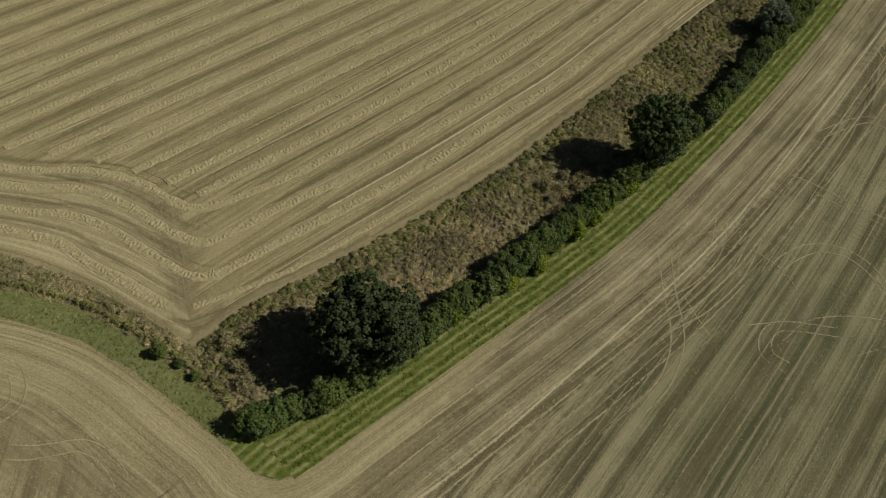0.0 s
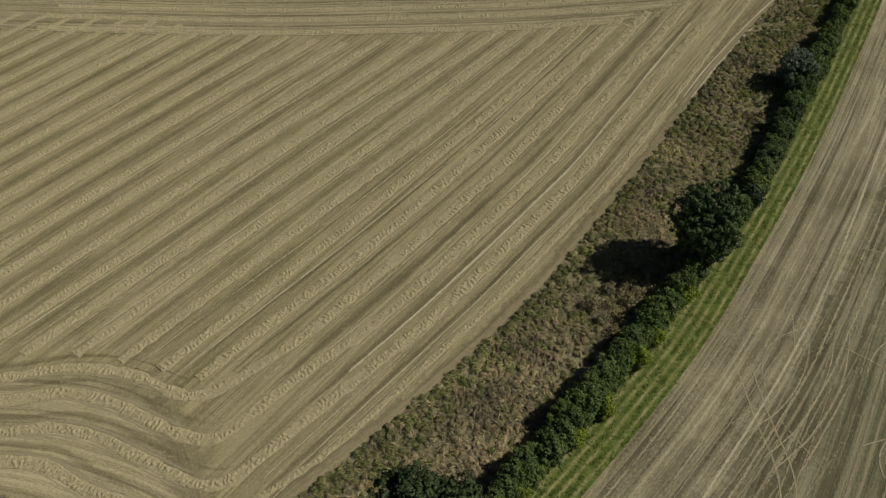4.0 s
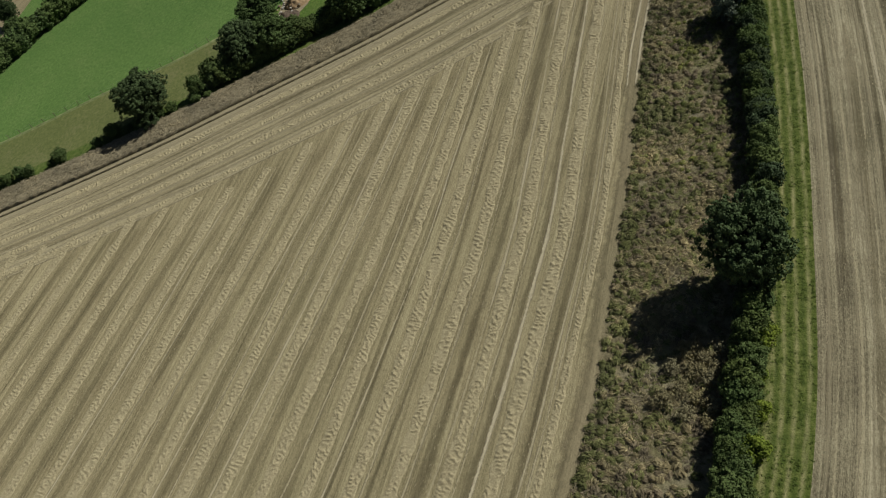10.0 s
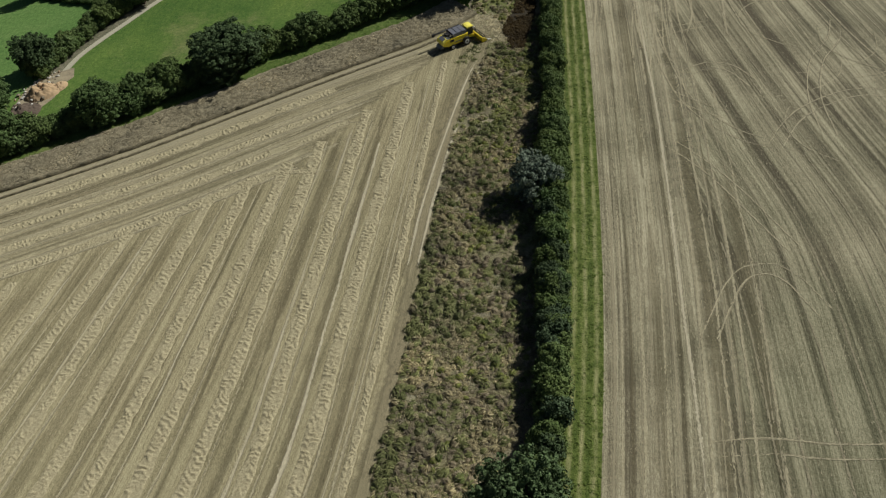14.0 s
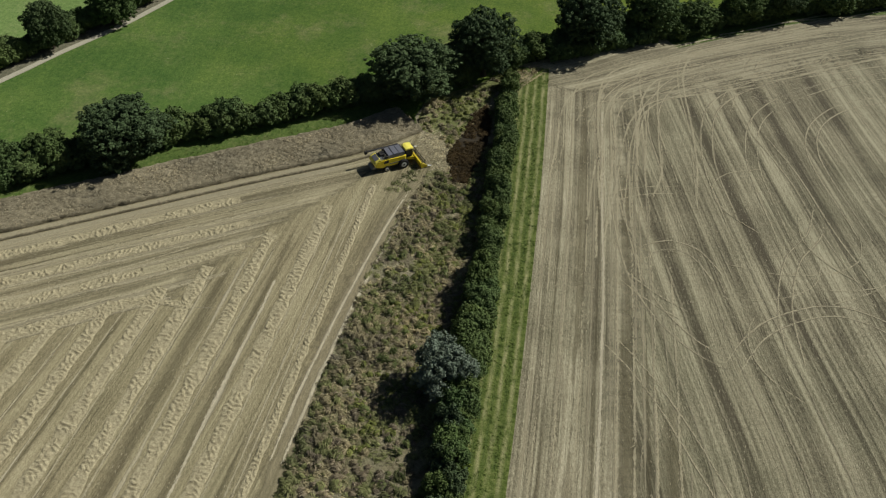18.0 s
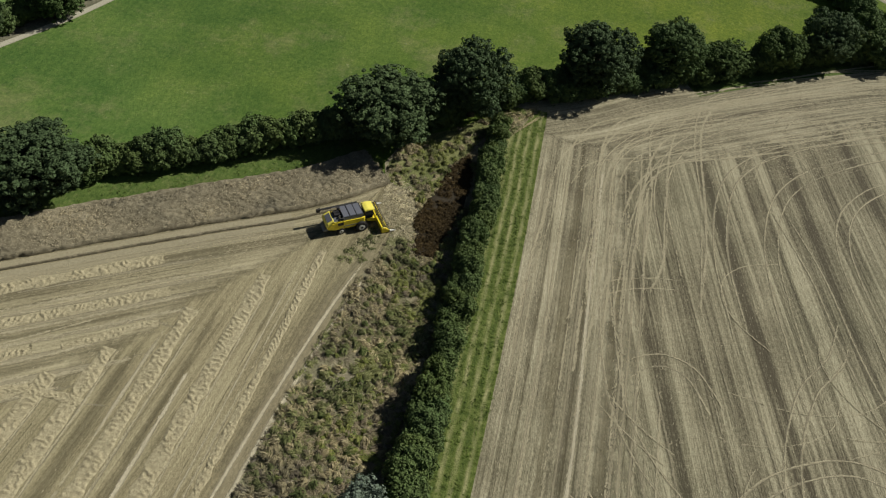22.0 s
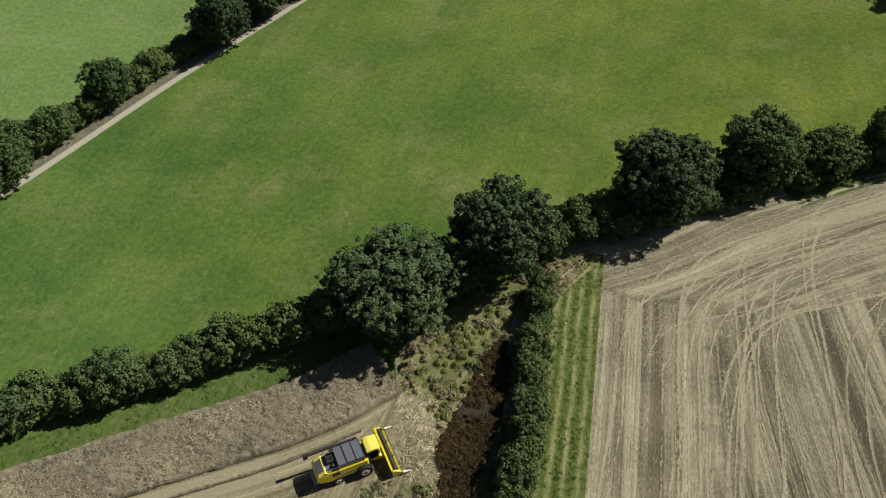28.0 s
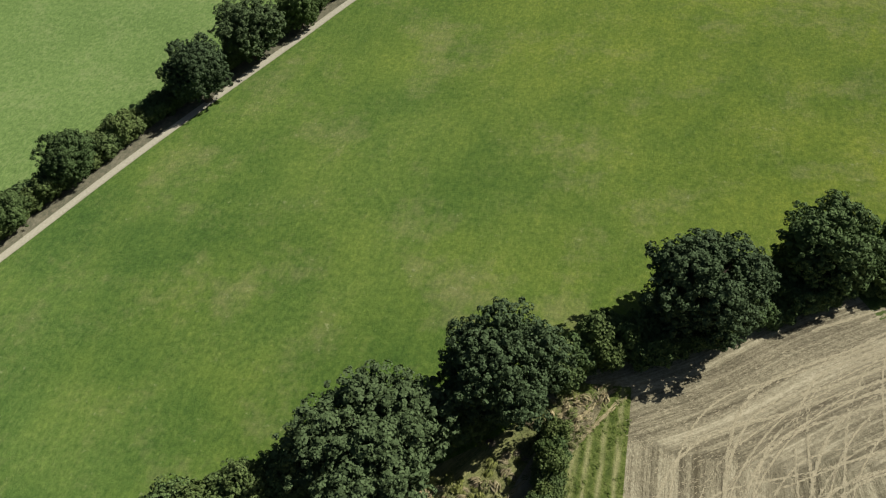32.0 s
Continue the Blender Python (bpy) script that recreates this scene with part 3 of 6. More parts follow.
# ---- foliage ----
def leaf_cloud(rng, lobes, count, size, droop=0.0, each=34, puff=0.42):
    """Leaf sprays in small clumps over the skins of overlapping lobes (x, y, z, radius)."""
    lobes = np.asarray(lobes, float)
    clumps = count // each
    share = lobes[:, 3] ** 2 / (lobes[:, 3] ** 2).sum()
    who = rng.choice(len(lobes), clumps, p=share)
    d = rng.normal(size=(clumps, 3))
    d[:, 2] += 0.3
    d /= np.linalg.norm(d, axis=1)[:, None]
    far = 1.04 - 0.42 * rng.random(clumps) ** 1.6
    c = lobes[who, :3] + d * (lobes[who, 3] * far)[:, None] * np.array([1, 1, 0.88])
    c, d = np.repeat(c, each, 0), np.repeat(d, each, 0)
    big = puff * (0.65 + 0.75 * np.repeat(rng.random(clumps), each))
    e = rng.normal(size=d.shape) + 0.7 * d
    e /= np.linalg.norm(e, axis=1)[:, None]
    c = c + e * (big * (0.75 + 0.35 * rng.random(len(c))))[:, None] * np.array([1, 1, 0.75])
    n = e + 0.3 * d + rng.normal(scale=0.42, size=d.shape)
    n[:, 2] += 0.15
    n /= np.linalg.norm(n, axis=1)[:, None]
    t = np.cross(n, rng.normal(size=d.shape))
    t /= np.linalg.norm(t, axis=1)[:, None]
    b = np.cross(n, t)
    s = size * (0.6 + 0.8 * rng.random(len(c)))[:, None]
    v = np.stack([c - t * s * 0.55, c - b * s * 0.38 - n * s * 0.10, c + t * s * 0.55 - n * s * droop, c + b * s * 0.38 + n * s * 0.08], 1)
    v = v.reshape(-1, 3)
    v[:, 2] = np.maximum(v[:, 2], 0.03)
    return v, np.arange(4 * len(c)).reshape(-1, 4)


def crown_lobes(rng, radius, low, high, count, small, flat=1.0):
    """Lobes set unevenly on an egg-shaped crown, with a few filling its middle."""
    mid, half = (low + high) / 2, (high - low) / 2
    out = []
    for i in range(count):
        z = 1 - 2 * (i + 0.5) / count
        a = i * 2.39996 + rng.normal(scale=0.35)
        ring = math.sqrt(max(0.0, 1 - z * z))
        r = radius * small * (0.75 + 0.6 * rng.random())
        k = 0.93 + 0.16 * rng.normal()
        k = min(max(k, 0.7), 1.12)
        zz = mid + z * (half - 0.7 * r) * k
        wide = (radius - 0.75 * r) * ring**0.75 * k * (1.0 if z > -0.2 else 0.88)
        out.append((wide * math.cos(a), wide * math.sin(a) * flat, zz, r))
    for i in range(count // 6):
        out.append((*(rng.normal(scale=radius * 0.28, size=2)), mid + rng.normal(scale=half * 0.3), radius * 0.42))
    return out


def trunk_mesh(rng, height, radius):
    sides, rings = 10, 7
    v = []
    bend = rng.normal(scale=0.12 * radius, size=(rings, 2)).cumsum(0)
    for i in range(rings):
        k = i / (rings - 1)
        r = radius * (1 - 0.62 * k) * (1 + 0.7 * (1 - k) ** 8)
        for j in range(sides):
            a = 2 * math.pi * j / sides
            rr = r * (1 + 0.1 * math.sin(3 * a + i))
            v.append((bend[i, 0] + rr * math.cos(a), bend[i, 1] + rr * math.sin(a), height * k - 0.15 * (i == 0)))
    f = [(i * sides + j, i * sides + (j + 1) % sides, (i + 1) * sides + (j + 1) % sides, (i + 1) * sides + j) for i in range(rings - 1) for j in range(sides)]
    return mesh("trunk", v, f, BARK, smooth=True)


def make_tree(name, seed, radius, height, leaves, count, size, small=0.30, lobes=46, low=0.12, flat=1.0):
    """A tree at the origin: trunk, limbs that carry the crown, and the crown of leaf sprays."""
    rng = np.random.default_rng(seed)
    root = new(name)
    part("trunk", trunk_mesh(rng, height * 0.55, 0.045 * height), root)
    for i in range(5):
        a = i * 2.4 + rng.random()
        z = height * (0.22 + 0.06 * i)
        k = radius * (0.45 + 0.2 * rng.random())
        mid = (0.5 * k * math.cos(a), 0.5 * k * math.sin(a), z + 0.16 * height)
        end = (k * math.cos(a), k * math.sin(a), z + 0.26 * height)
        part("limb", solid(BARK, ("bar", (0, 0, z), mid, 0.02 * height, 7, 0.014 * height), ("bar", mid, end, 0.014 * height, 7, 0.006 * height)), root)
    v, f = leaf_cloud(rng, crown_lobes(rng, radius, height * low, height, lobes, small, flat), count, size, 0.15)
    part("crown", mesh("crown", v, f, leaves), root)
    return root


def shrub_mesh(seed, radius, height, leaves, count, size=0.22):
    rng = np.random.default_rng(seed)
    v, f = leaf_cloud(rng, crown_lobes(rng, radius, 0.0, height, 16, 0.40), count, size, 0.1, 20, 0.34)
    return mesh("shrub", v, f, leaves)


def tufts(rng, xy, height, spread, wide, blades_each=6):
    """Grass tussocks: low cushions of bent sprays."""
    n = len(xy)
    base = np.repeat(xy, blades_each, 0)
    k = len(base)
    big = np.repeat(0.6 + 0.8 * rng.random(n), blades_each)
    e = rng.normal(size=(k, 3))
    e[:, 2] = np.abs(e[:, 2]) + 0.35
    e /= np.linalg.norm(e, axis=1)[:, None]
    c = np.c_[base[:, 0] + e[:, 0] * spread * big, base[:, 1] + e[:, 1] * spread * big, e[:, 2] * height * big * (0.35 + 0.5 * rng.random(k))]
    m = e + rng.normal(scale=0.3, size=e.shape)
    m[:, 2] += 0.5
    m /= np.linalg.norm(m, axis=1)[:, None]
    lay_way = np.repeat(rng.random(n) * 2 * np.pi, blades_each)
    t = np.c_[np.cos(lay_way), np.sin(lay_way), 0.25 + 0 * lay_way] + rng.normal(scale=0.3, size=e.shape)
    t -= m * (t * m).sum(1)[:, None]
    t /= np.linalg.norm(t, axis=1)[:, None]
    b = np.cross(m, t)
    s = (2.2 * wide * (0.6 + 0.8 * rng.random(k)))[:, None]
    v = np.stack([c - t * s * 1.8, c - b * s * 0.27, c + t * s * 1.8, c + b * s * 0.27], 1).reshape(-1, 3)
    v[:, 2] = np.maximum(v[:, 2], 0.01)
    return v, np.arange(4 * k).reshape(-1, 4)


def inside(poly, xy):
    """Which places lie in a polygon."""
    p = np.asarray(poly, float)
    hit = np.zeros(len(xy), bool)
    for (x0, y0), (x1, y1) in zip(p, np.roll(p, -1, 0)):
        if y0 != y1:
            hit ^= ((y0 > xy[:, 1]) != (y1 > xy[:, 1])) & (xy[:, 0] < (x1 - x0) * (xy[:, 1] - y0) / (y1 - y0) + x0)
    return hit


def sown(rng, poly, per_m2):
    p = np.asarray(poly, float)
    lo, hi = p.min(0), p.max(0)
    xy = lo + (hi - lo) * rng.random((int(np.prod(hi - lo) * per_m2), 2))
    return xy[inside(poly, xy)]


def stuff(name, data, label, category):
    return tagged(new(name, data), label, category, kind="stuff")


# ---- the land: lines that bound the fields ----
SOUTH_EDGE = [(-150, -25), (-120, -8), (-90, 8), (-70, 22), (-53, 33.0), (-38.6, 37.6), (-28.6, 39.0), (-16.8, 40.3)]
VERGE_OUT = [(-150, -42), (-110, -16), (-80, 3), (-60, 15), (-42.2, 25.8), (-30, 30.7), (-19.9, 32.2), (-9.1, 32.4), (-1.5, 32.3)]
VERGE_IN = [(-150, -36), (-110, -9.5), (-80, 10), (-60, 21.5), (-46, 29.4), (-36, 33.7), (-24.9, 35.8), (-15.9, 36.7), (-8.4, 36.5), (-4.8, 36)]
STRIP_EDGE = [(-1.5, 32.3), (4.5, 31.6), (8.6, 34.7), (13.2, 62), (18.6, 97), (20.0, 125), (20.3, 160), (18.4, 210), (16.2, 245), (15.6, 252.5)]
HEDGE_LINE = [(-0.6, 36.6), (4.6, 51), (8.4, 80), (11.6, 107), (13.3, 125), (14.0, 140), (13.1, 170), (12.3, 195), (10.6, 225), (9.2, 240.5), (8.8, 244.5)]
SCRUB_WEST = [(-16.8, 40.3), (-16.9, 47), (-15.8, 54), (-13.9, 61), (-9.0, 82), (-6.9, 95), (-5.9, 103), (-5.2, 118), (-4.4, 135), (-4.2, 150), (-4.0, 170), (-3.2, 191), (-1.9, 206), (-0.2, 213)]
CROP_EDGE = [(-230, 106), (-200, 120), (-149, 142), (-110, 159.5), (-84, 173.5), (-60, 187), (-49.2, 194.2), (-26.4, 209.7), (-11.2, 219.7), (-3.4, 227.4)]
NORTH_HEDGE = [(-95, 179.5), (-82, 187.5), (-71, 195), (-60, 201), (-50, 210), (-39, 217.8), (-30, 223.8), (-22.7, 229.4), (-16, 234), (-8, 239), (2, 246)]
EAST_HEDGE = [(8, 252), (14, 257.5), (23, 264.5), (33, 271.5), (43, 275.5), (52, 280), (61, 286), (71, 290), (80, 294.5), (95, 303), (120, 318), (150, 333)]
EAST_EDGE = [(14.8, 250.5), (22.5, 255.6), (31, 263), (46.3, 273.6), (65, 285.3), (80, 292), (110, 307.5), (150, 326.5), (200, 349)]
EAST_ROWS = [(70, -80), (63, 20), (61, 60), (60.5, 100), (59.5, 135), (57, 166), (50.4, 192), (40, 233), (30, 275)]
FARM_TRACK = [(-84.2, 203), (-83.3, 211), (-82.5, 218.2), (-80.1, 224.8), (-77.3, 231), (-74.2, 238.1), (-69, 248.5), (-65.8, 256.5), (-57.3, 280), (-45.6, 308.5), (-40.6, 321), (-28, 350), (-5, 400)]
HEADLAND = [(-230, 92), (-140, 131), (-77, 148), (-45.6, 172), (-28.2, 185.3), (-14.1, 204.4), (-6, 214)]

EAST_POLY = offset_line(STRIP_EDGE[2:], 3) + offset_line(EAST_EDGE, 8)[3:] + [(400, 300), (400, -160), (-20, -160), (2, 10)]
ground = land("ground", [(-4000, -4000), (4000, -4000), (4000, 4000), (-4000, 4000)], 0.0, MEADOW)
ground_part(ground, "wide green meadow of short grass with dry patches")
ground_part(land("pasture", [(-76, 236.5), (-71.5, 248.5), (-60, 280), (-48, 308.5), (-31, 350), (-8, 400), (-60, 520), (-220, 460), (-150, 300), (-104, 244)], 0.012, PASTURE), "bright green pasture beyond the farm track")
ground_part(land("rough_meadow", [(-200, 146), (-162.5, 165.5), (-145, 174), (-126.4, 184), (-113.1, 190.1), (-99.6, 198.8), (-90, 202), (-84, 192), (-96, 180), (-120, 165), (-151, 153), (-230, 112)], 0.011, OLIVE), "dull olive rough grass between fence and crop")
ground_part(land("lower_pasture", [(-84, 214), (-79, 228), (-75, 238), (-91, 240.5), (-104, 244), (-150, 300), (-220, 460), (-420, 420), (-420, 60), (-200, 146), (-162.5, 165.5), (-145, 174), (-126.4, 184), (-113.1, 190.1), (-99.6, 198.8), (-90, 204)], 0.009, LUSH), "smooth green pasture beside the rubble heap")
ground_part(land("far_stubble", [(-192, 178), (-184, 206), (-186, 242), (-420, 330), (-420, 120), (-260, 120)], 0.02, STRAW_BARE, 0.2), "pale brown field beyond a far hedge")

west = land("stubble_field_west", [(-230, 104), (-230, -60), *SOUTH_EDGE, *SCRUB_WEST[1:], (0.4, 220), (-3.4, 227.4), *CROP_EDGE[-2:0:-1]], 0.03, STRAW_WEST, 0.075)
ground_part(west, "harvested straw-coloured field with rows of loose straw")
ground_part(new("stubble_field_east", banded("stubble_field_east", EAST_ROWS, -60, 260, 0.028, STRAW_EAST, EAST_POLY)), "pale harvested field with dark wheel bands along its rows")
ground_part(land("stubble_field_south", [(-150, -42), (-110, -16), (-80, 3), (-60, 15), (-42.2, 25.8), (-30, 30.7), (-19.9, 32.2), (-9.1, 32.4), (-1.5, 32.3), (5, 31.6), (12, 20), (20, -60), (-150, -160)], 0.034, STRAW_EDGE, -0.9), "harvested field corner with curved wheel marks")
BEND = [*VERGE_OUT[:-1], (-2.0, 32.6), (3.6, 32.0), (7.2, 33.4), (9.0, 37.4), (10.2, 45), (13.0, 62), (16.2, 82)]
ground_part(new("headland_south", ribbon("headland_south", BEND, -0.2, 24, 0.0575, STRAW_SOUTH, 2.0, 1.6, 75, soft=0.75)), "straw-coloured headland that follows the grass verge round the corner")
ground_part(new("headland_side", ribbon("headland_side", STRIP_EDGE[2:], -0.4, 15.5, 0.055, STRAW_EASTEDGE, 2.0, 2.6)), "pale stubble headland beside the mown grass strip")
ground_part(new("headland_east", ribbon("headland_east", [(8.5, 246.3), *EAST_EDGE], -4.5, 19.5, 0.0563, STRAW_EASTEDGE, 2.0, 3.0, 0.0, 24)), "stubble headland below the row of trees")
ground_part(new("headland_north", ribbon("headland_north", CROP_EDGE, 0.0, 23.5, 0.042, STRAW_EDGE, 2.0, 1.5, 46)), "straw headland beside the uncut strip of crop")
ground_part(new("headland_corner", ribbon("headland_corner", SOUTH_EDGE, 0.0, -22, 0.05, STRAW_SOUTH, 2.0, 1.5, 26)), "straw headland that bends round the field corner")
ground_part(new("bare_margin", ribbon("bare_margin", SCRUB_WEST, 0.4, -2.7, 0.058, STRAW_BARE, 2.0, 0.7)), "smooth bare stubble margin beside rough grass")

SCRUB_POLY = [(-5, 36), *SCRUB_WEST, (0.2, 219), (-3.5, 226.5), (-5.2, 231.5), (-4, 237.5), (3, 243.5), (8.2, 249.5), (14, 253), (12.5, 247), *[(x + 0.6, y) for x, y in HEDGE_LINE[-2::-1]]]
CORNER_POLY = [*VERGE_IN, (-4, 37.5), (-16.6, 40.4), *SOUTH_EDGE[-2::-1]]
ground_part(land("rough_ground", SCRUB_POLY, 0.07, SCRUB), "rough strip of dead grass and weeds between field and hedge")
ground_part(land("grassy_corner", [(-4.6, 231.5), (-3.4, 227.5), (0.2, 226.5), (2.8, 222.5), (3.6, 228), (6.5, 239.5), (9, 247.5), (13.5, 252.6), (8.2, 249.5), (3, 243.5), (-4, 237.5)], 0.078, ROUGH_GRASS, 0.63), "dry yellow-green grass between crop and hedge corner")
ground_part(land("rough_corner", CORNER_POLY, 0.066, SCRUB), "weedy bank and ditch at the field corner")
ground_part(land("verge_south", [*VERGE_OUT, *VERGE_IN[::-1]], 0.062, DULL), "grass verge that curves round the field corner")
ground_part(new("mown_strip", ribbon("mown_strip", STRIP_EDGE[2:], 0.0, -7.3, 0.0635, STRIP)), "bright green mown strip with dry wheel lines along the hedge")
ground_part(land("strip_corner", [(-8, 34.6), (-2.0, 32.6), (3.6, 32.0), (7.2, 33.4), (9.0, 37.4), (9.8, 42), (3, 43), (-2, 38.5)], 0.0615, STRIP), "grassy corner where the mown strip turns")
ground_part(new("verge_north", ribbon("verge_north", CROP_EDGE, -6.6, -11.5, 0.02, VERGE)), "narrow green verge between crop and hedge")
ground_part(new("verge_east", ribbon("verge_east", [(38, 267.8), *EAST_EDGE[3:]], 2.3, -2.5, 0.0587, VERGE)), "narrow grass verge below the row of trees")
ground_part(new("lane", ribbon("lane", [(66, 326), (71.5, 318), (76.5, 313.5), (83, 310), (92, 306.5), (110, 303)], -1.3, 1.3, 0.03, TRACK, 1.0)), "pale grey lane beyond the tree row")
ground_part(new("farm_track", ribbon("farm_track", FARM_TRACK, -0.65, 0.75, 0.04, TRACK, 1.0)), "pale gravel farm track beside a hedge")
ground_part(new("track_verge", ribbon("track_verge", FARM_TRACK, -3.4, -0.7, 0.03, DUSTY, 1.0)), "worn greyish verge of the farm track")


# ---- straw ----
def swath(points, wide, high, seed, lumps=1.0, even=0.0):
    """A low row of loose straw along a line: two files of short slanting wisps with gaps and ragged sides."""
    q, n, s = curve_of(points, 0.125)
    u = np.linspace(-1, 1, 13)
    uu, ss = np.meshgrid(u, s)
    side = wide / 2 * (0.8 + 0.45 * vnoise(ss * 0.7, uu * 0 + 3, seed))
    drift = 0.9 * vnoise(ss * 0.5, np.sign(uu) + 2, seed + 4) + 0.5 * vnoise(ss * 1.7, uu * 1.5, seed + 5)
    drift = drift + 1.1 * vnoise(ss * 1.1, uu * 2.3 + 5, seed + 6) + 0.6 * vnoise(ss * 0.33, uu * 3.1, seed + 7)
    comb = np.sin(2 * np.pi * (ss / 0.8 + np.where(uu > 0, 0.5, -0.3) * np.abs(uu) * wide + drift))
    wisp = np.clip(0.15 + 1.2 * comb, 0, 1) * np.clip(3.4 * vnoise(ss * 0.9, uu * 1.9 + 9, seed + 1) - 0.9, 0, 1)
    lump = (1 - even) * 1.15 * wisp + even * 0.8 + 0.35 * vnoise(ss * 4.6, uu * 5, seed + 2)
    z = high * (1 - np.abs(uu) ** 4) * (0.08 + lumps * lump)
    x = q[:, 0][:, None] + n[:, 0][:, None] * uu * side
    y = q[:, 1][:, None] + n[:, 1][:, None] * uu * side
    v = np.stack([x, y, z + 0.05], -1).reshape(-1, 3)
    v[:, 2] -= 0.03 * (np.abs(uu.ravel()) > 0.99)
    return mesh("straw_swath", v, grid_faces(len(s), 13), SWATH, smooth=False)


def frayed(name, points, wide, z, material, seed):
    """A flat band along a line with frayed sides that thins out in places."""
    q, n, s = curve_of(points, 0.5)
    w = wide * np.clip(2.4 * vnoise(s * 0.05, s * 0, seed) - 0.1, 0.12, 1.0)
    out, uv = [], []
    for way in (-1, 0, 1):
        d = way * (w / 2 + 0.3 * wide * (vnoise(s * 0.5, s * 0 + way, seed + 1) - 0.5) + 0.12 * (vnoise(s * 1.9, s * 0 + way, seed + 2) - 0.5))
        out.append(np.c_[q + n * d[:, None], np.full(len(q), z)])
        uv.append(np.c_[d + seed, s])
    ends = np.clip(1 - np.minimum(s, s[-1] - s) / 6.0, 0, 1)
    return mesh(name, np.stack(out, 1).reshape(-1, 3), grid_faces(len(q), 3)[:, ::-1], material, np.stack(uv, 1).reshape(-1, 2), edge=np.c_[ends * 0 + 1, ends, ends * 0 + 1])


def lay(points, wide=2.3, high=0.34, seed=0, lumps=1.0):
    ob = new("straw_swath", swath(points, wide, high, seed, lumps))
    return tagged(ob, "long raised row of loose yellow straw on stubble", "straw row", group="straw rows of the west field", kind="stuff")


south_y = lambda x: float(np.interp(x, [p[0] for p in SOUTH_EDGE], [p[1] for p in SOUTH_EDGE]))
north_y = lambda x: float(np.interp(x, [p[0] for p in HEADLAND], [p[1] for p in HEADLAND]))
ROWS = [-7.8, -13.2, -19.4, -26.0, -31.7, -37.6, -43.6, -49.7, -55.9]
ROWS += [-62.1 - 6.3 * k for k in range(18)]


def lean(u, y):
    """How far a drilled row runs aside at y: it follows the bend of the rough strip, and runs straighter further west."""
    near = np.interp(y, [40, 67, 82, 94, 111, 117, 130, 157, 190], [-11.6, -7.7, -5.4, -3.6, -1.8, -1.2, 0.0, 0.2, 0.4])
    return float(near + (0.145 * (y - 130) - near) * np.clip((-24 - u) / 34, 0, 1))


def row_line(u, ends=0.0, wob=0.0, k=0):
    """Points along the drilled rows of the west field at a distance u across them."""
    y0 = 44.0 - 2.0 * (u + 8) if u > -22 else south_y(u - 5) + 23.5
    y1 = north_y(u + lean(u, north_y(u))) - 1.0
    return [(u + lean(u, y) + wob * math.sin(1.3 * k + j), y) for j, y in enumerate(np.linspace(y0 + ends, y1 - ends, 11))] if y1 - y0 > 8 + 2 * ends else []


BENDS = {
    0: [(-22.8, 45.0), (-20.5, 50.4), (-18.3, 56.1), (-16.4, 62.5)],
    1: [(-100, 14), (-78, 29), (-65, 36.8), (-57.6, 41.1), (-52.0, 45.1), (-45.0, 47.0), (-37.9, 47.5), (-29.0, 48.4), (-25.6, 50.5), (-24.4, 54.2), (-22.5, 64)],
    2: [(-100, 20), (-80, 33), (-69, 40.2), (-62.3, 44.4), (-55.6, 49.9), (-48.5, 51.9), (-41.9, 52.5), (-36.6, 52.9), (-32.2, 54.2), (-30.4, 57.6), (-28.0, 70)],
    3: [(-100, 25), (-82, 37), (-72, 43.2), (-66.1, 47.0), (-59.5, 52.8), (-50.5, 56.8), (-42.2, 57.7), (-39.2, 58.6), (-36.5, 62.0)],
}
INNER_BEND = [(-100, 7), (-75, 25), (-62, 33.6), (-53.3, 38.1), (-48.0, 40.2), (-40.6, 40.5), (-34.2, 41.5), (-28.7, 42.0), (-25.1, 42.9)]
rw = random.Random(23)
for k, u in enumerate(ROWS):
    pts = row_line(u, 0.0, 0.22, k)
    if k in BENDS:
        pts = BENDS[k] + [p for p in row_line(u) if p[1] > BENDS[k][-1][1] + 9]
    if pts:
        lay(pts, 1.1 if k == 0 else 1.9, 0.12 if k == 0 else 0.15 if k < 6 else 0.11, 11 * k + 5)
for k, (u, v) in enumerate(zip(ROWS, ROWS[1:])):
    gap = u - v
    wide = (0.55, 1.0, 1.6, 0.4, 0.35, 0.5, 1.3, 1.6)[k] if k < 8 else rw.uniform(0.5, 1.5)
    pts = row_line(u - gap * 0.5 + rw.uniform(-0.2, 0.2), 1.0, 0.1, k)
    if pts:
        ground_part(new("dark_stubble_band", frayed("dark_stubble_band", pts, 0.5 + 1.15 * wide if k < 5 else 2.6, 0.0335 + 0.00004 * k, STRAW_DARK if k < 5 else STRAW_FAINT, 60 + k)), "dark trampled band of stubble between rows of straw")
for d, seed in ((5.4, 301), (11.2, 302), (16.0, 303), (21.5, 304)):
    q, n, s = curve_of(CROP_EDGE, 4)
    keep = (q[:, 0] > -160) & (q[:, 0] < -11 - d * 1.15)
    lay([tuple(p) for p in (q + n * d)[keep][::4]], 1.8, 0.15, seed, 1.0)
lay(INNER_BEND, 1.9, 0.15, 314)



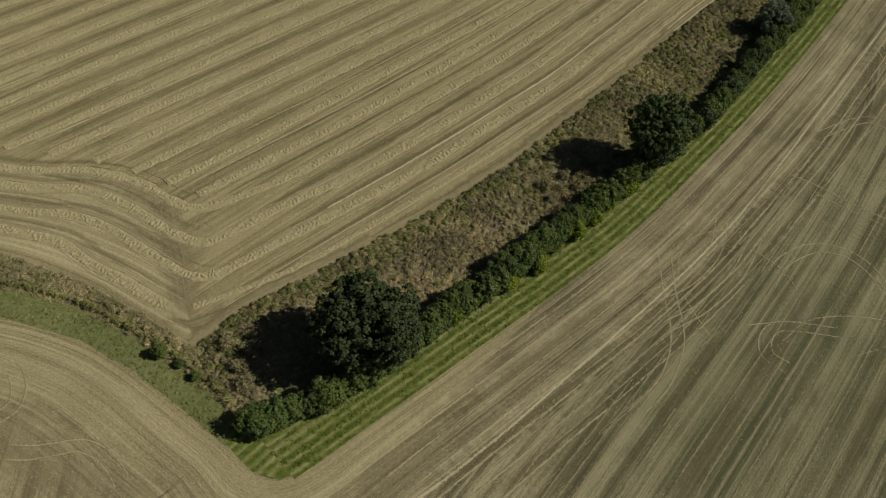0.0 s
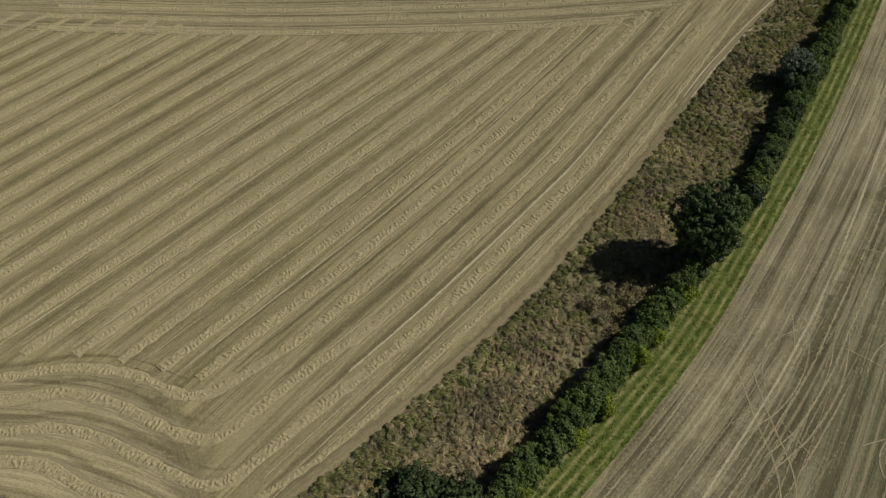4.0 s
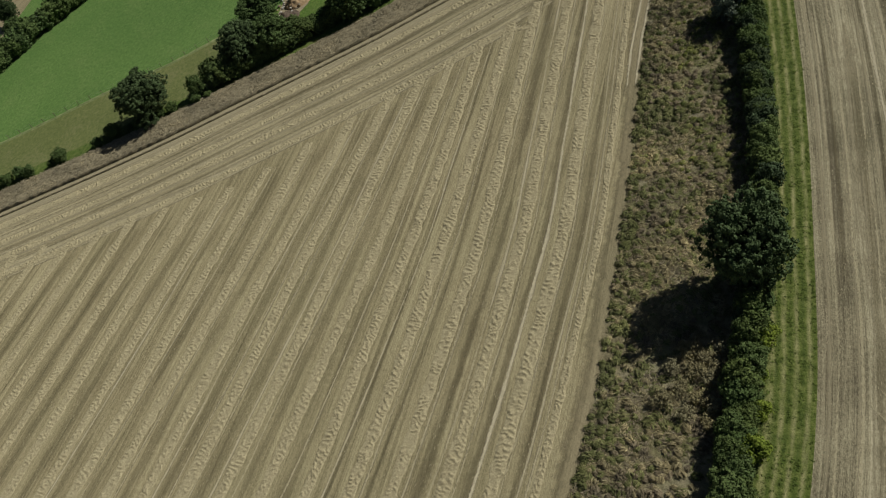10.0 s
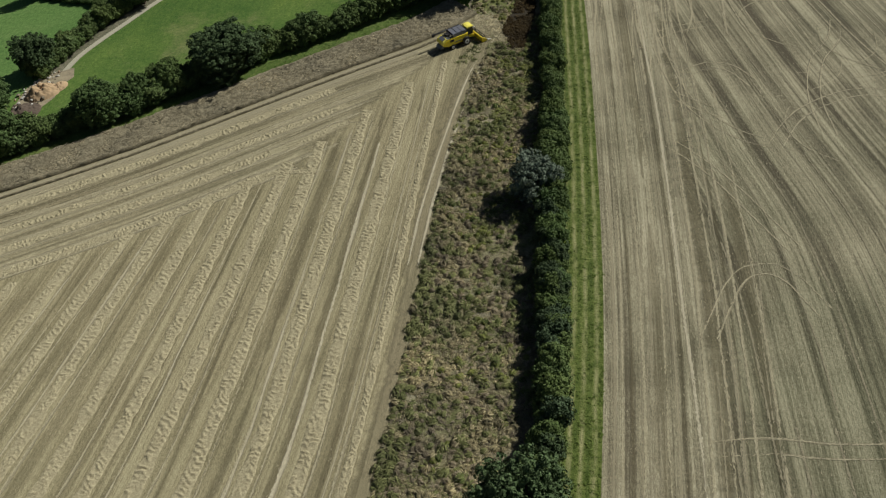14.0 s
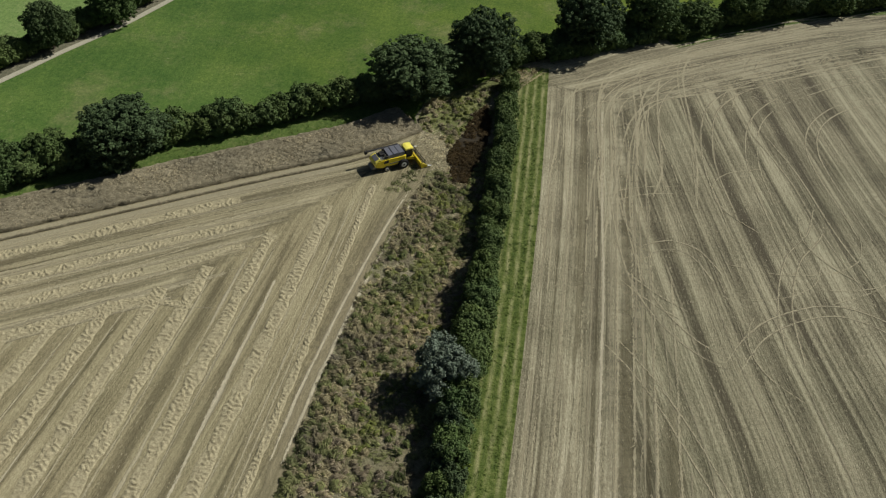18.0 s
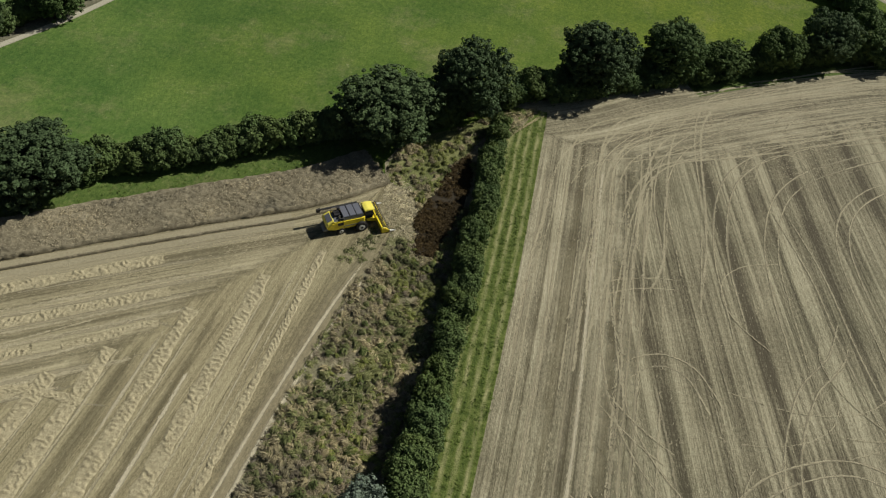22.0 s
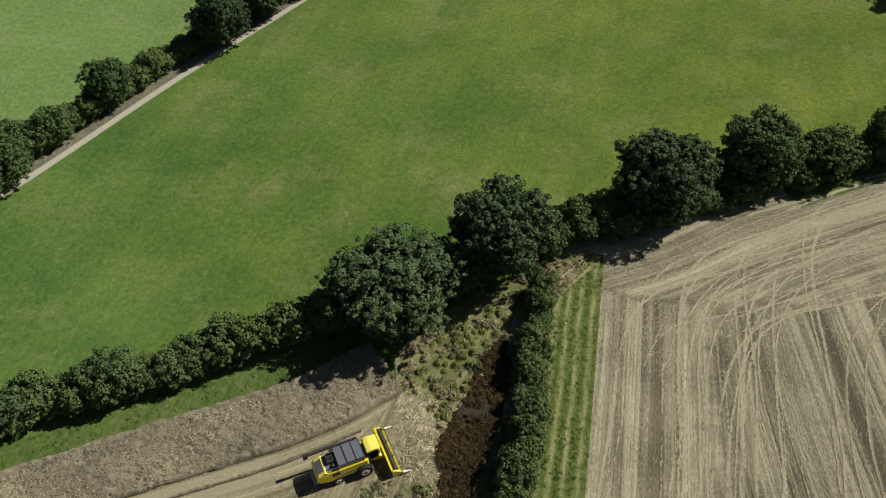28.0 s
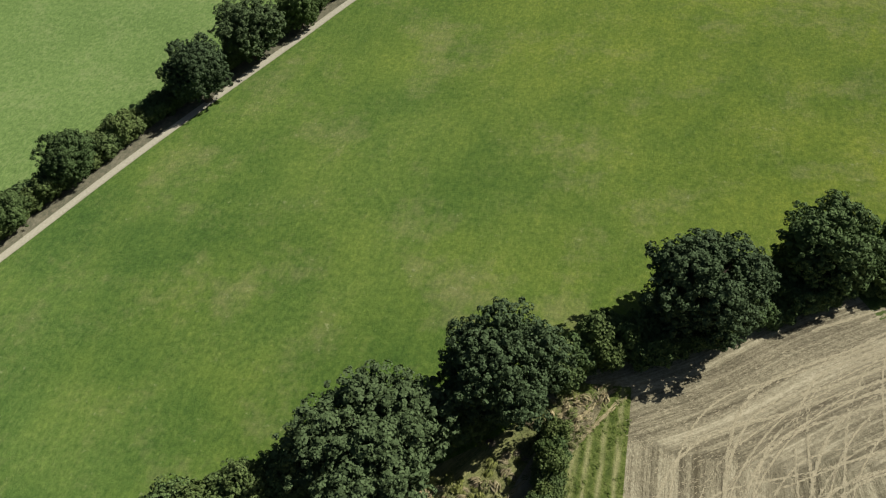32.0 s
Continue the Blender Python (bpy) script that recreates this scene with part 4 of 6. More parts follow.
def wisps(rng, xy, way, z, long=0.62, thin=0.075):
    """Flat wisps of straw lying at places, along their directions."""
    k = len(xy)
    a = way + rng.normal(scale=0.28, size=k)
    t = np.c_[np.cos(a), np.sin(a)] * (long * (0.5 + 0.9 * rng.random(k)))[:, None] / 2
    b = np.c_[-np.sin(a), np.cos(a)] * (thin * (0.6 + 0.9 * rng.random(k)))[:, None] / 2
    h = z + 0.012 * rng.random(k)
    tip = 0.012 * rng.random(k)
    v = np.stack([np.c_[xy - t, h], np.c_[xy - b, h + 0.006], np.c_[xy + t, h + tip], np.c_[xy + b, h + 0.006]], 1)
    return v.reshape(-1, 3), np.arange(4 * k).reshape(-1, 4)


def pressed(points, wide, z=0.052, straw=None):
    """A thin broken line of loose pale straw where a wheel ran."""
    q, n, s = curve_of(points, 0.5)
    rng = np.random.default_rng(int(abs(points[0][0] * 131 + points[0][1] * 17)) + 1)
    k = int(s[-1] * (3 + 70 * wide))
    at = rng.random(k) * s[-1]
    at = at[rng.random(k) < np.clip(2.4 * vnoise(at * 0.16, at * 0 + 100 * points[0][0], 5) - 0.25, 0.05, 1.0)]
    x, y = np.interp(at, s, q[:, 0]), np.interp(at, s, q[:, 1])
    nx, ny = np.interp(at, s, n[:, 0]), np.interp(at, s, n[:, 1])
    off = rng.normal(scale=0.27 * wide, size=len(at)) + 0.3 * (vnoise(at * 0.12, at * 0 + 31 * points[0][0], 7) - 0.5)
    v, f = wisps(rng, np.c_[x + nx * off, y + ny * off], np.arctan2(nx, -ny), z)
    ob = new("wheel_line", mesh("wheel_line", v, f, straw or WISP))
    return tagged(ob, "thin broken line of pale straw along a wheel mark", "wheel mark", group="wheel marks on the stubble", kind="stuff")


ROUGH_LINE = [(-4.7, 160), (-4.4, 171), (-3.9, 179.4), (-3.2, 187.6), (-2.5, 194.4), (-1.6, 201.9), (-0.8, 207.5), (-0.2, 211)]
for i, (d, w) in enumerate(((0.0, 0.8), (-1.5, 0.6))):
    line = [(x + d, y) for x, y in ROUGH_LINE]
    ground_part(new("pressed_line", frayed("pressed_line", line, w, 0.0765 + 0.001 * i, SOFT_BLEACHED, 165 + i)), "bright line of bleached straw along the rough grass")
    pressed(line, 0.3 * w, 0.08, BLEACHED)
ground_part(new("bare_patch", frayed("bare_patch", [(-25.5, 40.8), (-20.8, 42.4), (-19.2, 46), (-18.6, 50)], 4.2, 0.0592, STRAW_BARE, 161)), "bare trodden ground at the field corner")
BRIGHT_LINE = row_line(-15.5)[1:-1]
pressed(BRIGHT_LINE, 0.3, 0.056, BLEACHED)
ground_part(new("pressed_line", frayed("pressed_line", BRIGHT_LINE, 0.75, 0.0395, SOFT_BLEACHED, 168)), "bright line of bleached straw between the rows")
for i, (u, w) in enumerate(((-8.8, 0.2), (-9.7, 0.16), (-11.9, 0.22), (-17.9, 0.2), (-21, 0.25), (-24.4, 0.22), (-29.9, 0.2), (-34.9, 0.2), (-40.6, 0.22), (-47.9, 0.25), (-51.2, 0.25), (-54.3, 0.2), (-57.7, 0.22), (-60.3, 0.2), (-66.9, 0.2), (-72.8, 0.2), (-79.3, 0.2))):
    pressed(row_line(u, 2.0, 0.08, i), 0.8 * w, 0.054 + 0.0001 * i)
    ground_part(new("pressed_line", frayed("pressed_line", row_line(u, 2.0, 0.08, i), 2.6 * w, 0.0375 + 0.0001 * i, SOFT_BLEACHED if i % 3 == 1 else SOFT_PALE, 170 + i)), "thin pale line of pressed straw between the rows")
q, n, s = curve_of(STRIP_EDGE[2:], 4)
def soft_band(name, points, wide, z, material, seed, label):
    return ground_part(new(name, frayed(name, points, wide, z, material, seed)), label)


for i, bend in enumerate((INNER_BEND, BENDS[1][:-2], BENDS[2][:-2], BENDS[3][:-1])):
    soft_band("pressed_line", [(x, y + 1.3) for x, y in bend], 1.5, 0.0521 + 0.0001 * i, SOFT_PALE, 520 + i, "pale curved streak of straw beside a turning row")
    soft_band("pressed_line", [(x, y - 1.2) for x, y in bend], 1.2, 0.0525 + 0.0001 * i, SOFT_PALE, 530 + i, "pale curved streak of straw beside a turning row")
    soft_band("dark_stubble_band", [(x, y + 2.7) for x, y in bend], 1.7, 0.0511 + 0.0001 * i, STRAW_FAINT, 540 + i, "dark curved band of stubble between turning rows")
soft_band("bare_patch", [(-46, 60), (-40, 54.5), (-32, 50), (-25, 45.5), (-20, 42.5)], 7.0, 0.0515, STRAW_TURN, 545, "pale trodden stubble where the rows turn")
EAST_LINE = [(20, 36), (22, 42), (24.3, 53), (26.5, 70), (29.6, 97), (30.9, 120), (30.3, 147), (29.2, 189), (27.6, 215), (26.2, 240)]
soft_band("pressed_line", EAST_LINE, 0.62, 0.0592, SOFT_BLEACHED, 411, "bright line of bleached straw beside the mown strip")
pressed(EAST_LINE, 0.3, 0.0605, BLEACHED)
for i, (d, w, a, b) in enumerate(((6.5, 2.8, 5, 54), (13.0, 2.6, 3, 50), (18.2, 3.2, 4, 38), (9.0, 0.9, 12, 52), (3.3, 0.7, 20, 54), (15.4, 0.8, 14, 44))):
    soft_band("dark_stubble_band", [tuple(p) for p in (q + n * d)[a:b:4]], w, 0.0580 + 0.0001 * i, STRAW_DARK, 420 + i, "dark trampled band of stubble along the strip")
for i, (d, w) in enumerate(((1.3, 0.7), (4.4, 0.5), (8.3, 0.6), (11.5, 0.45), (15.0, 0.6), (16.2, 0.5))):
    soft_band("pressed_line", [tuple(p) for p in (q + n * d)[3:-3:4]], w, 0.0587 + 0.00006 * i, SOFT_PALE, 430 + i, "pale line of pressed straw along the strip")
for d, w in ((11.7, 0.26), (13.8, 0.26), (16.4, 0.26), (4.6, 0.26), (19.0, 0.25), (2.2, 0.18), (7.2, 0.18)):
    pressed([tuple(p) for p in (q + n * d)[2:-3:4]], w, 0.0583, BLEACHED if w > 0.4 else WISP)
ARCS = [
    [(45.5, 184.7), (49, 191), (53.7, 195.3), (60.1, 197.9), (66.4, 195.8), (71, 190)],
    [(41.3, 106), (41, 112), (43.7, 118.5), (48.6, 121), (53.5, 119.5), (57.5, 116)],
    [(33, 148), (36.9, 156.9), (40, 159.4), (43.5, 158.2), (47, 152)],
    [(30.5, 186), (34, 182), (38, 176), (45, 163)],
    [(33, 203), (36.5, 206.5), (41, 206), (44.5, 201)],
    [(47, 214), (44, 230), (45.5, 246), (55, 257), (72, 268)],
    [(54, 212), (51, 232), (54, 246), (65, 257), (82, 267)],
    [(38, 222), (35, 238), (37, 250), (46, 261), (60, 271)],
    [(66, 214), (61, 236), (66, 249), (80, 258)],
    [(29, 212), (27.6, 232), (27, 243), (33, 254), (45, 264)],
    [(52, 240), (57, 228), (61, 214), (66, 200)],
    [(23, 236), (26, 246), (36, 256), (52, 266), (75, 279)],
    [(30, 243), (48, 255), (74, 270), (95, 281)],
    [(28, 91), (31, 98), (31.5, 107), (28.5, 116)],
    [(33, 88), (35.5, 95), (36.5, 105), (35, 116)],
    [(-22, 14), (-18.4, 17.1), (-16.6, 20), (-12.7, 21.4), (-7.9, 20.8), (-5.9, 19.3)],
    [(-36, 21), (-33, 21.8), (-29.8, 20.8), (-27.5, 18.5), (-27.6, 15)],
    [(24.8, 102.1), (30.2, 94.1), (35.4, 87), (37.6, 79), (37, 70)],
    [(53.5, 104), (47, 100), (45.3, 97), (47, 93), (51.6, 92.8)],
    [(31.2, 131.8), (37.7, 132.8), (44, 132.4), (52, 132.8)],
    [(53.6, 187.1), (53, 197), (55, 207), (58.6, 213.2), (60.1, 219.3)],
    [(29, 221.5), (31.5, 205), (34.8, 195.1), (40.9, 187.6), (48, 184)],
    [(31.5, 198.8), (35.3, 195.5), (39.5, 192.9)],
    [(29.3, 216.4), (33.2, 218.7), (38, 220)],
    [(47.5, 246), (48.5, 250.5), (50.1, 253.3), (53.1, 255.1), (56.1, 254.9), (57.6, 251)],
    [(52.5, 259), (53, 263), (56, 266.4), (59, 265.6), (60.5, 261)],
]
for i, arc in enumerate(ARCS):
    q, n, s = curve_of(arc, 1.5)
    for d in (-0.95, 0.95):
        side = [tuple(p) for p in (q + n * d)[::2]]
        soft_band("pressed_line", side, 0.5, 0.0610 + 0.0002 * i + 0.0001 * (d > 0), SOFT_PALE, 440 + 2 * i + (d > 0), "curved pale wheel mark where a machine turned")
        pressed(side, 0.12, 0.0690 + 0.0003 * i + 0.0001 * (d > 0))

# turns from the side headland into the headland below the trees, and lines along both
rt = random.Random(17)
eq, en, es = curve_of(EAST_EDGE, 1.0)
sq, sn, ss_ = curve_of(STRIP_EDGE[2:], 1.0)
for i in range(18):
    near, far = rt.uniform(1.0, 26.0), rt.uniform(1.0, 19.0)
    back, ahead, bow = rt.uniform(8, 22), rt.uniform(14, 60), rt.uniform(7, 20)
    j = int(np.argmin(np.abs(sq[:, 1] - (243 - far * 0.8 - bow + near * 0.35))))
    k = int(min(near * 1.15 + bow, len(eq) - 60))
    a, b = sq[j] + sn[j] * near, eq[k] + en[k] * far
    a0 = sq[max(j - int(back), 0)] + sn[max(j - int(back), 0)] * (near + rt.uniform(-2, 2))
    e = int(min(k + ahead, len(eq) - 1))
    b1 = eq[e] + en[e] * (far + rt.uniform(-3, 3))
    pressed([tuple(a0), tuple(a), tuple((a + b) / 2 + np.array((-0.16, 0.18)) * np.linalg.norm(b - a)), tuple(b), tuple(b1)], rt.uniform(0.16, 0.34), 0.0665 + 0.0003 * i)
for i in range(26):
    d, k = rt.uniform(0.5, 21.0), int(rt.uniform(6, 70))
    e = int(min(k + rt.uniform(20, 80), len(eq) - 1))
    m = (k + e) // 2
    d1, d2 = d + rt.uniform(-2.5, 2.5), d + rt.uniform(-4, 4)
    pressed([tuple(eq[k] + en[k] * d), tuple(eq[m] + en[m] * d1), tuple(eq[e] + en[e] * d2)], rt.uniform(0.16, 0.4), 0.076 + 0.0003 * i)
for i in range(26):
    d, j = rt.uniform(0.8, 22.0), int(rt.uniform(10, 150))
    e = int(min(j + rt.uniform(25, 90), len(sq) - 6))
    m = (j + e) // 2
    pressed([tuple(sq[j] + sn[j] * d), tuple(sq[m] + sn[m] * (d + rt.uniform(-0.6, 0.6))), tuple(sq[e] + sn[e] * (d + rt.uniform(-1.2, 1.2)))], rt.uniform(0.12, 0.26), 0.0585 + 0.0001 * i, TRACKED)
for i in range(14):
    x, y = rt.uniform(28, 75), rt.uniform(60, 225)
    turn, way, size = rt.uniform(0, 6.28), rt.choice((-1, 1)), rt.uniform(8, 18)
    arc = [(x + size * math.cos(turn + way * k * 0.5), y + size * math.sin(turn + way * k * 0.4)) for k in range(rt.randint(4, 6))]
    pressed(arc, rt.uniform(0.05, 0.12), 0.0845 + 0.0002 * i)
# turning loops of straw on the west headland
LOOP = [(-40, 174.5), (-34.4, 178.9), (-31.1, 180.3), (-27.3, 180.7), (-24.1, 180.6), (-19.7, 181.5)]
lay(LOOP[:5], 1.2, 0.12, 341)
soft_band("pressed_line", LOOP, 1.1, 0.0605, SOFT_BLEACHED, 343, "curved pale streak of straw where the machine turned")
soft_band("pressed_line", [(-27, 191), (-25.6, 192.2), (-23.6, 193.6), (-20.6, 193.5), (-16.1, 193.7)], 0.9, 0.0612, SOFT_PALE, 344, "curved pale streak of straw where the machine turned")
lay([(-30.3, 186.9), (-26.4, 189.9), (-23.4, 192.6), (-21.6, 193.5)], 1.1, 0.1, 342)
ground_part(new("dark_stubble_band", frayed("dark_stubble_band", [(-31.1, 146.5), (-28.7, 148.9), (-26.6, 150.9), (-25.5, 152.6)], 0.8, 0.0345, STRAW_DARK, 150)), "short dark rut across the stubble")
cq, cn, _ = curve_of(CROP_EDGE, 1.0)
for d, w in ((20.7, 0.55), (14.8, 0.5), (9.2, 0.45), (22.6, 0.3)):
    pressed([tuple(p) for p in (cq + cn * d)[60 : -9 - int(1.4 * d) : 8]], w, 0.066)
# dotted lines along the rows of the east field
rq, rn, _ = curve_of(EAST_ROWS, 2.0)
for i, (d, w, a, b) in enumerate(((-27, 3.0, 50, 100), (-20.5, 2.6, 40, 96), (-13, 3.4, 36, 100), (-5.5, 2.8, 34, 92), (2.5, 3.2, 34, 100), (11, 3.0, 34, 96), (20, 3.4, 34, 100), (29, 3.2, 34, 100))):
    soft_band("dark_stubble_band", [tuple(p) for p in (rq + rn * d)[a:b:6]], w, 0.0530 + 0.0001 * i, STRAW_DARK, 470 + i, "dark trampled band along the rows of the east field")
    soft_band("pressed_line", [tuple(p) for p in (rq + rn * (d + 3.4))[a:b:6]], 0.7, 0.0540 + 0.0001 * i, SOFT_PALE, 480 + i, "pale line of pressed straw along the rows of the east field")
for i in range(60):
    d, k = -32 + 1.55 * i + rt.uniform(-0.6, 0.6), int(rt.uniform(20, 110))
    e = int(min(k + rt.uniform(25, 70), 148))
    line = [tuple(p) for p in (rq + rn * d)[k:e:6]]
    line = [p for p in line if inside(EAST_POLY, np.array([p]))[0] and inside([(24, 30), (34, 100), (36, 160), (33, 215), (45, 250), (110, 290), (200, 300), (200, 0)], np.array([p]))[0]]
    if len(line) > 3:
        pressed(line, rt.uniform(0.12, 0.26), 0.0587 + 0.00005 * i, TRACKED)
# lines along the headland beside the crop
cq, cn, _ = curve_of(CROP_EDGE, 1.0)
for i in range(22):
    d, k = rt.uniform(1.0, 23.0), int(rt.uniform(60, len(cq) - 50))
    e = int(min(k + rt.uniform(25, 90), len(cq) - 12 - 1.4 * d))
    if e - k < 12:
        continue
    m = (k + e) // 2
    pressed([tuple(cq[k] + cn[k] * d), tuple(cq[m] + cn[m] * (d + rt.uniform(-1, 1))), tuple(cq[e] + cn[e] * (d + rt.uniform(-2, 2)))], rt.uniform(0.15, 0.4), 0.06 + 0.0003 * i)


# loose straw left over the stubble
def strewn(name, poly, per_m2, way, seed, label, z=0.062):
    r = np.random.default_rng(seed)
    xy = sown(r, poly, per_m2)
    xy = xy[r.random(len(xy)) < 1.6 * vnoise(xy[:, 0] * 0.35, xy[:, 1] * 0.12, seed) - 0.2]
    v, f = wisps(r, xy, way, z, 0.45, 0.065)
    stuff(name, mesh(name, v, f, WISP), label, "straw")


strewn("strewn_straw", [(15, 248), (22, 254), (46, 272), (80, 290), (150, 324), (150, 290), (90, 268), (50, 246), (24, 232)], 5.0, 0.6, 51, "loose pale straw strewn over the stubble headland")
strewn("strewn_straw", [(10, 36), (14, 60), (20, 98), (21.5, 125), (21.5, 165), (19, 215), (17, 246), (50, 246), (64, 200), (70, 120), (64, 30), (30, 20)], 0.8, 1.55, 52, "loose pale straw strewn over the east stubble")
strewn("strewn_straw", [(-16, 60), (-9, 90), (-7, 120), (-6, 165), (-4, 195), (-16, 200), (-80, 150), (-110, 60), (-60, 50), (-24, 46)], 1.1, 1.5, 53, "loose pale straw strewn over the west stubble")
strewn("strewn_straw", [(-160, 116), (-84, 150), (-46, 174), (-28, 187), (-8, 216), (-20, 211), (-60, 184), (-110, 157), (-160, 134)], 3.0, 0.58, 54, "loose pale straw strewn over the crop's headland")
strewn("strewn_straw", [(-60, 13), (-42, 24), (-30, 30.5), (-14, 32.5), (3, 31), (12, 22), (10, 0), (-60, -20)], 1.5, 0.3, 55, "loose pale straw strewn over the field corner")


q, n, s = curve_of(CROP_EDGE, 3)
keep = (q[:, 0] > -190) & (q[:, 0] < -10)
for i, (d, w) in enumerate(((7.6, 0.9), (8.9, 0.8), (13.7, 1.2), (18.8, 1.3))):
    ground_part(new("dark_stubble_band", frayed("dark_stubble_band", [tuple(p) for p in (q + n * d)[keep & (q[:, 0] < -10 - d * 1.15)][::3]], w, 0.0435 + 0.0002 * i, STRAW_DARK, 130 + i)), "dark trampled band of stubble on the headland")
missed = swath([tuple(p) for p in (q + n * 2.1)[(q[:, 0] > -190) & (q[:, 0] < -5)][::3]], 0.36, 0.34, 331, 1.0, 0.8)
missed.materials.clear()
missed.materials.append(CROP)
for i, (d, w) in enumerate(((3.9, 1.4), (4.6, 0.8), (6.6, 1.3), (10.0, 1.1), (12.3, 0.9), (14.9, 0.9), (17.2, 1.0), (20.2, 1.2), (22.7, 0.7))):
    soft_band("pressed_line", [tuple(p) for p in (q + n * d)[keep & (q[:, 0] < -8 - d * 1.0)][::3]], w, 0.0445 + 0.0002 * i, SOFT_PALE, 500 + i, "pale streak of loose straw along the headland")
tagged(new("missed_row", missed), "narrow row of crop left standing beside the cut", "crop", kind="stuff")
for d, w in ((1.25, 1.1), (2.95, 1.0)):
    ground_part(new("wheeling", ribbon("wheeling", [tuple(p) for p in (q + n * d)[keep][::3]], -w / 2, w / 2, 0.05, TRACKED)), "pale pressed straw beside the standing crop")


# ---- standing crop ----
def crop_mesh():
    q, n, s = curve_of(CROP_EDGE, 0.28)
    across = np.r_[-0.43, -0.4, np.linspace(-0.15, 7.0, 30), 7.2, 7.23]
    dd, ss = np.meshgrid(across, s)
    wide = np.interp(s, [0, 100, 190, s[-1]], [0.95, 0.9, 0.97, 1.06])[:, None]
    z = 0.56 + 0.14 * vnoise(ss * 0.9 + dd, dd * 1.1, 7) + 0.22 * vnoise(ss * 1.9, dd * 2.1, 8) - 0.12 * vnoise(ss * 0.25, dd * 0.4, 9)
    z = np.where((dd < -0.41) | (dd > 7.21), 0.0, z)
    off = -dd * wide + 0.2 * (vnoise(ss * 0.9, dd * 0, 10) - 0.5)
    v = np.stack([q[:, 0][:, None] + n[:, 0][:, None] * off, q[:, 1][:, None] + n[:, 1][:, None] * off, z + 0.03], -1).reshape(-1, 3)
    return mesh("standing_crop", v, grid_faces(len(s), len(across)), CROP), q, n


crop_data, crop_q, crop_n = crop_mesh()
stuff("standing_crop", crop_data, "uncut strip of ripe brownish cereal crop", "crop")
rng = np.random.default_rng(4)
i = rng.integers(0, len(crop_q), 17000)
xy = crop_q[i] - crop_n[i] * (rng.random((17000, 1)) * 7.1 - 0.25)
v, f = tufts(rng, xy, 0.3, 0.34, 0.05, 9)
v[:, 2] += 0.6
stuff("crop_ears", mesh("crop_ears", v, f, BLADE_CROP), "nodding ears of ripe brownish cereal", "crop")


# ---- rough grass ----
def scatter(name, poly, per_m2, height, spread, wide, material, seed, label, keep=None, blades_each=8, base=0.06):
    r = np.random.default_rng(seed)
    xy = sown(r, poly, per_m2)
    if keep is not None:
        xy = xy[keep(xy, r)]
    v, f = tufts(r, xy, height, spread, wide, blades_each)
    v[:, 2] += base
    return stuff(name, mesh(name, v, f, material), label, "grass")


def patch(scale, seed, lo, hi):
    return lambda xy, r: (lo + (hi - lo) * r.random(len(xy))) < vnoise(xy[:, 0] * scale, xy[:, 1] * scale, seed)


def green_keep(xy, r):
    edge = np.interp(xy[:, 1], [p[1] for p in SCRUB_WEST], [p[0] for p in SCRUB_WEST])
    near = np.exp(-np.abs(xy[:, 0] - edge) / 2.5) * 0.7 * np.clip((190 - xy[:, 1]) / 40, 0, 1)
    north = np.clip((xy[:, 1] - 135) / 90, 0, 0.5) * np.clip((xy[:, 0] - edge) / 6, 0.1, 1.2) + 0.5 * (xy[:, 1] > 231)
    return r.random(len(xy)) < near + north + 0.5 * (vnoise(xy[:, 0] * 0.22, xy[:, 1] * 0.22, 33) > 0.6)


RUST_POLY = [(2.4, 221.3), (3.4, 228), (4.4, 234), (6.2, 238), (7.6, 233), (8.2, 226), (7.4, 218), (6.9, 214.8), (4.4, 214.2)]
SW_STRAW = [(-3.8, 227.6), (-2.6, 221), (0.6, 215), (3.0, 217.5), (2.8, 224), (-0.5, 228.5)]
not_rust = lambda xy, r: ~inside(RUST_POLY, xy) & ~inside(SW_STRAW, xy) & ((xy[:, 1] < 226) | (r.random(len(xy)) < 0.15))
edge_x = lambda y: np.interp(y, [p[1] for p in SCRUB_WEST], [p[0] for p in SCRUB_WEST])


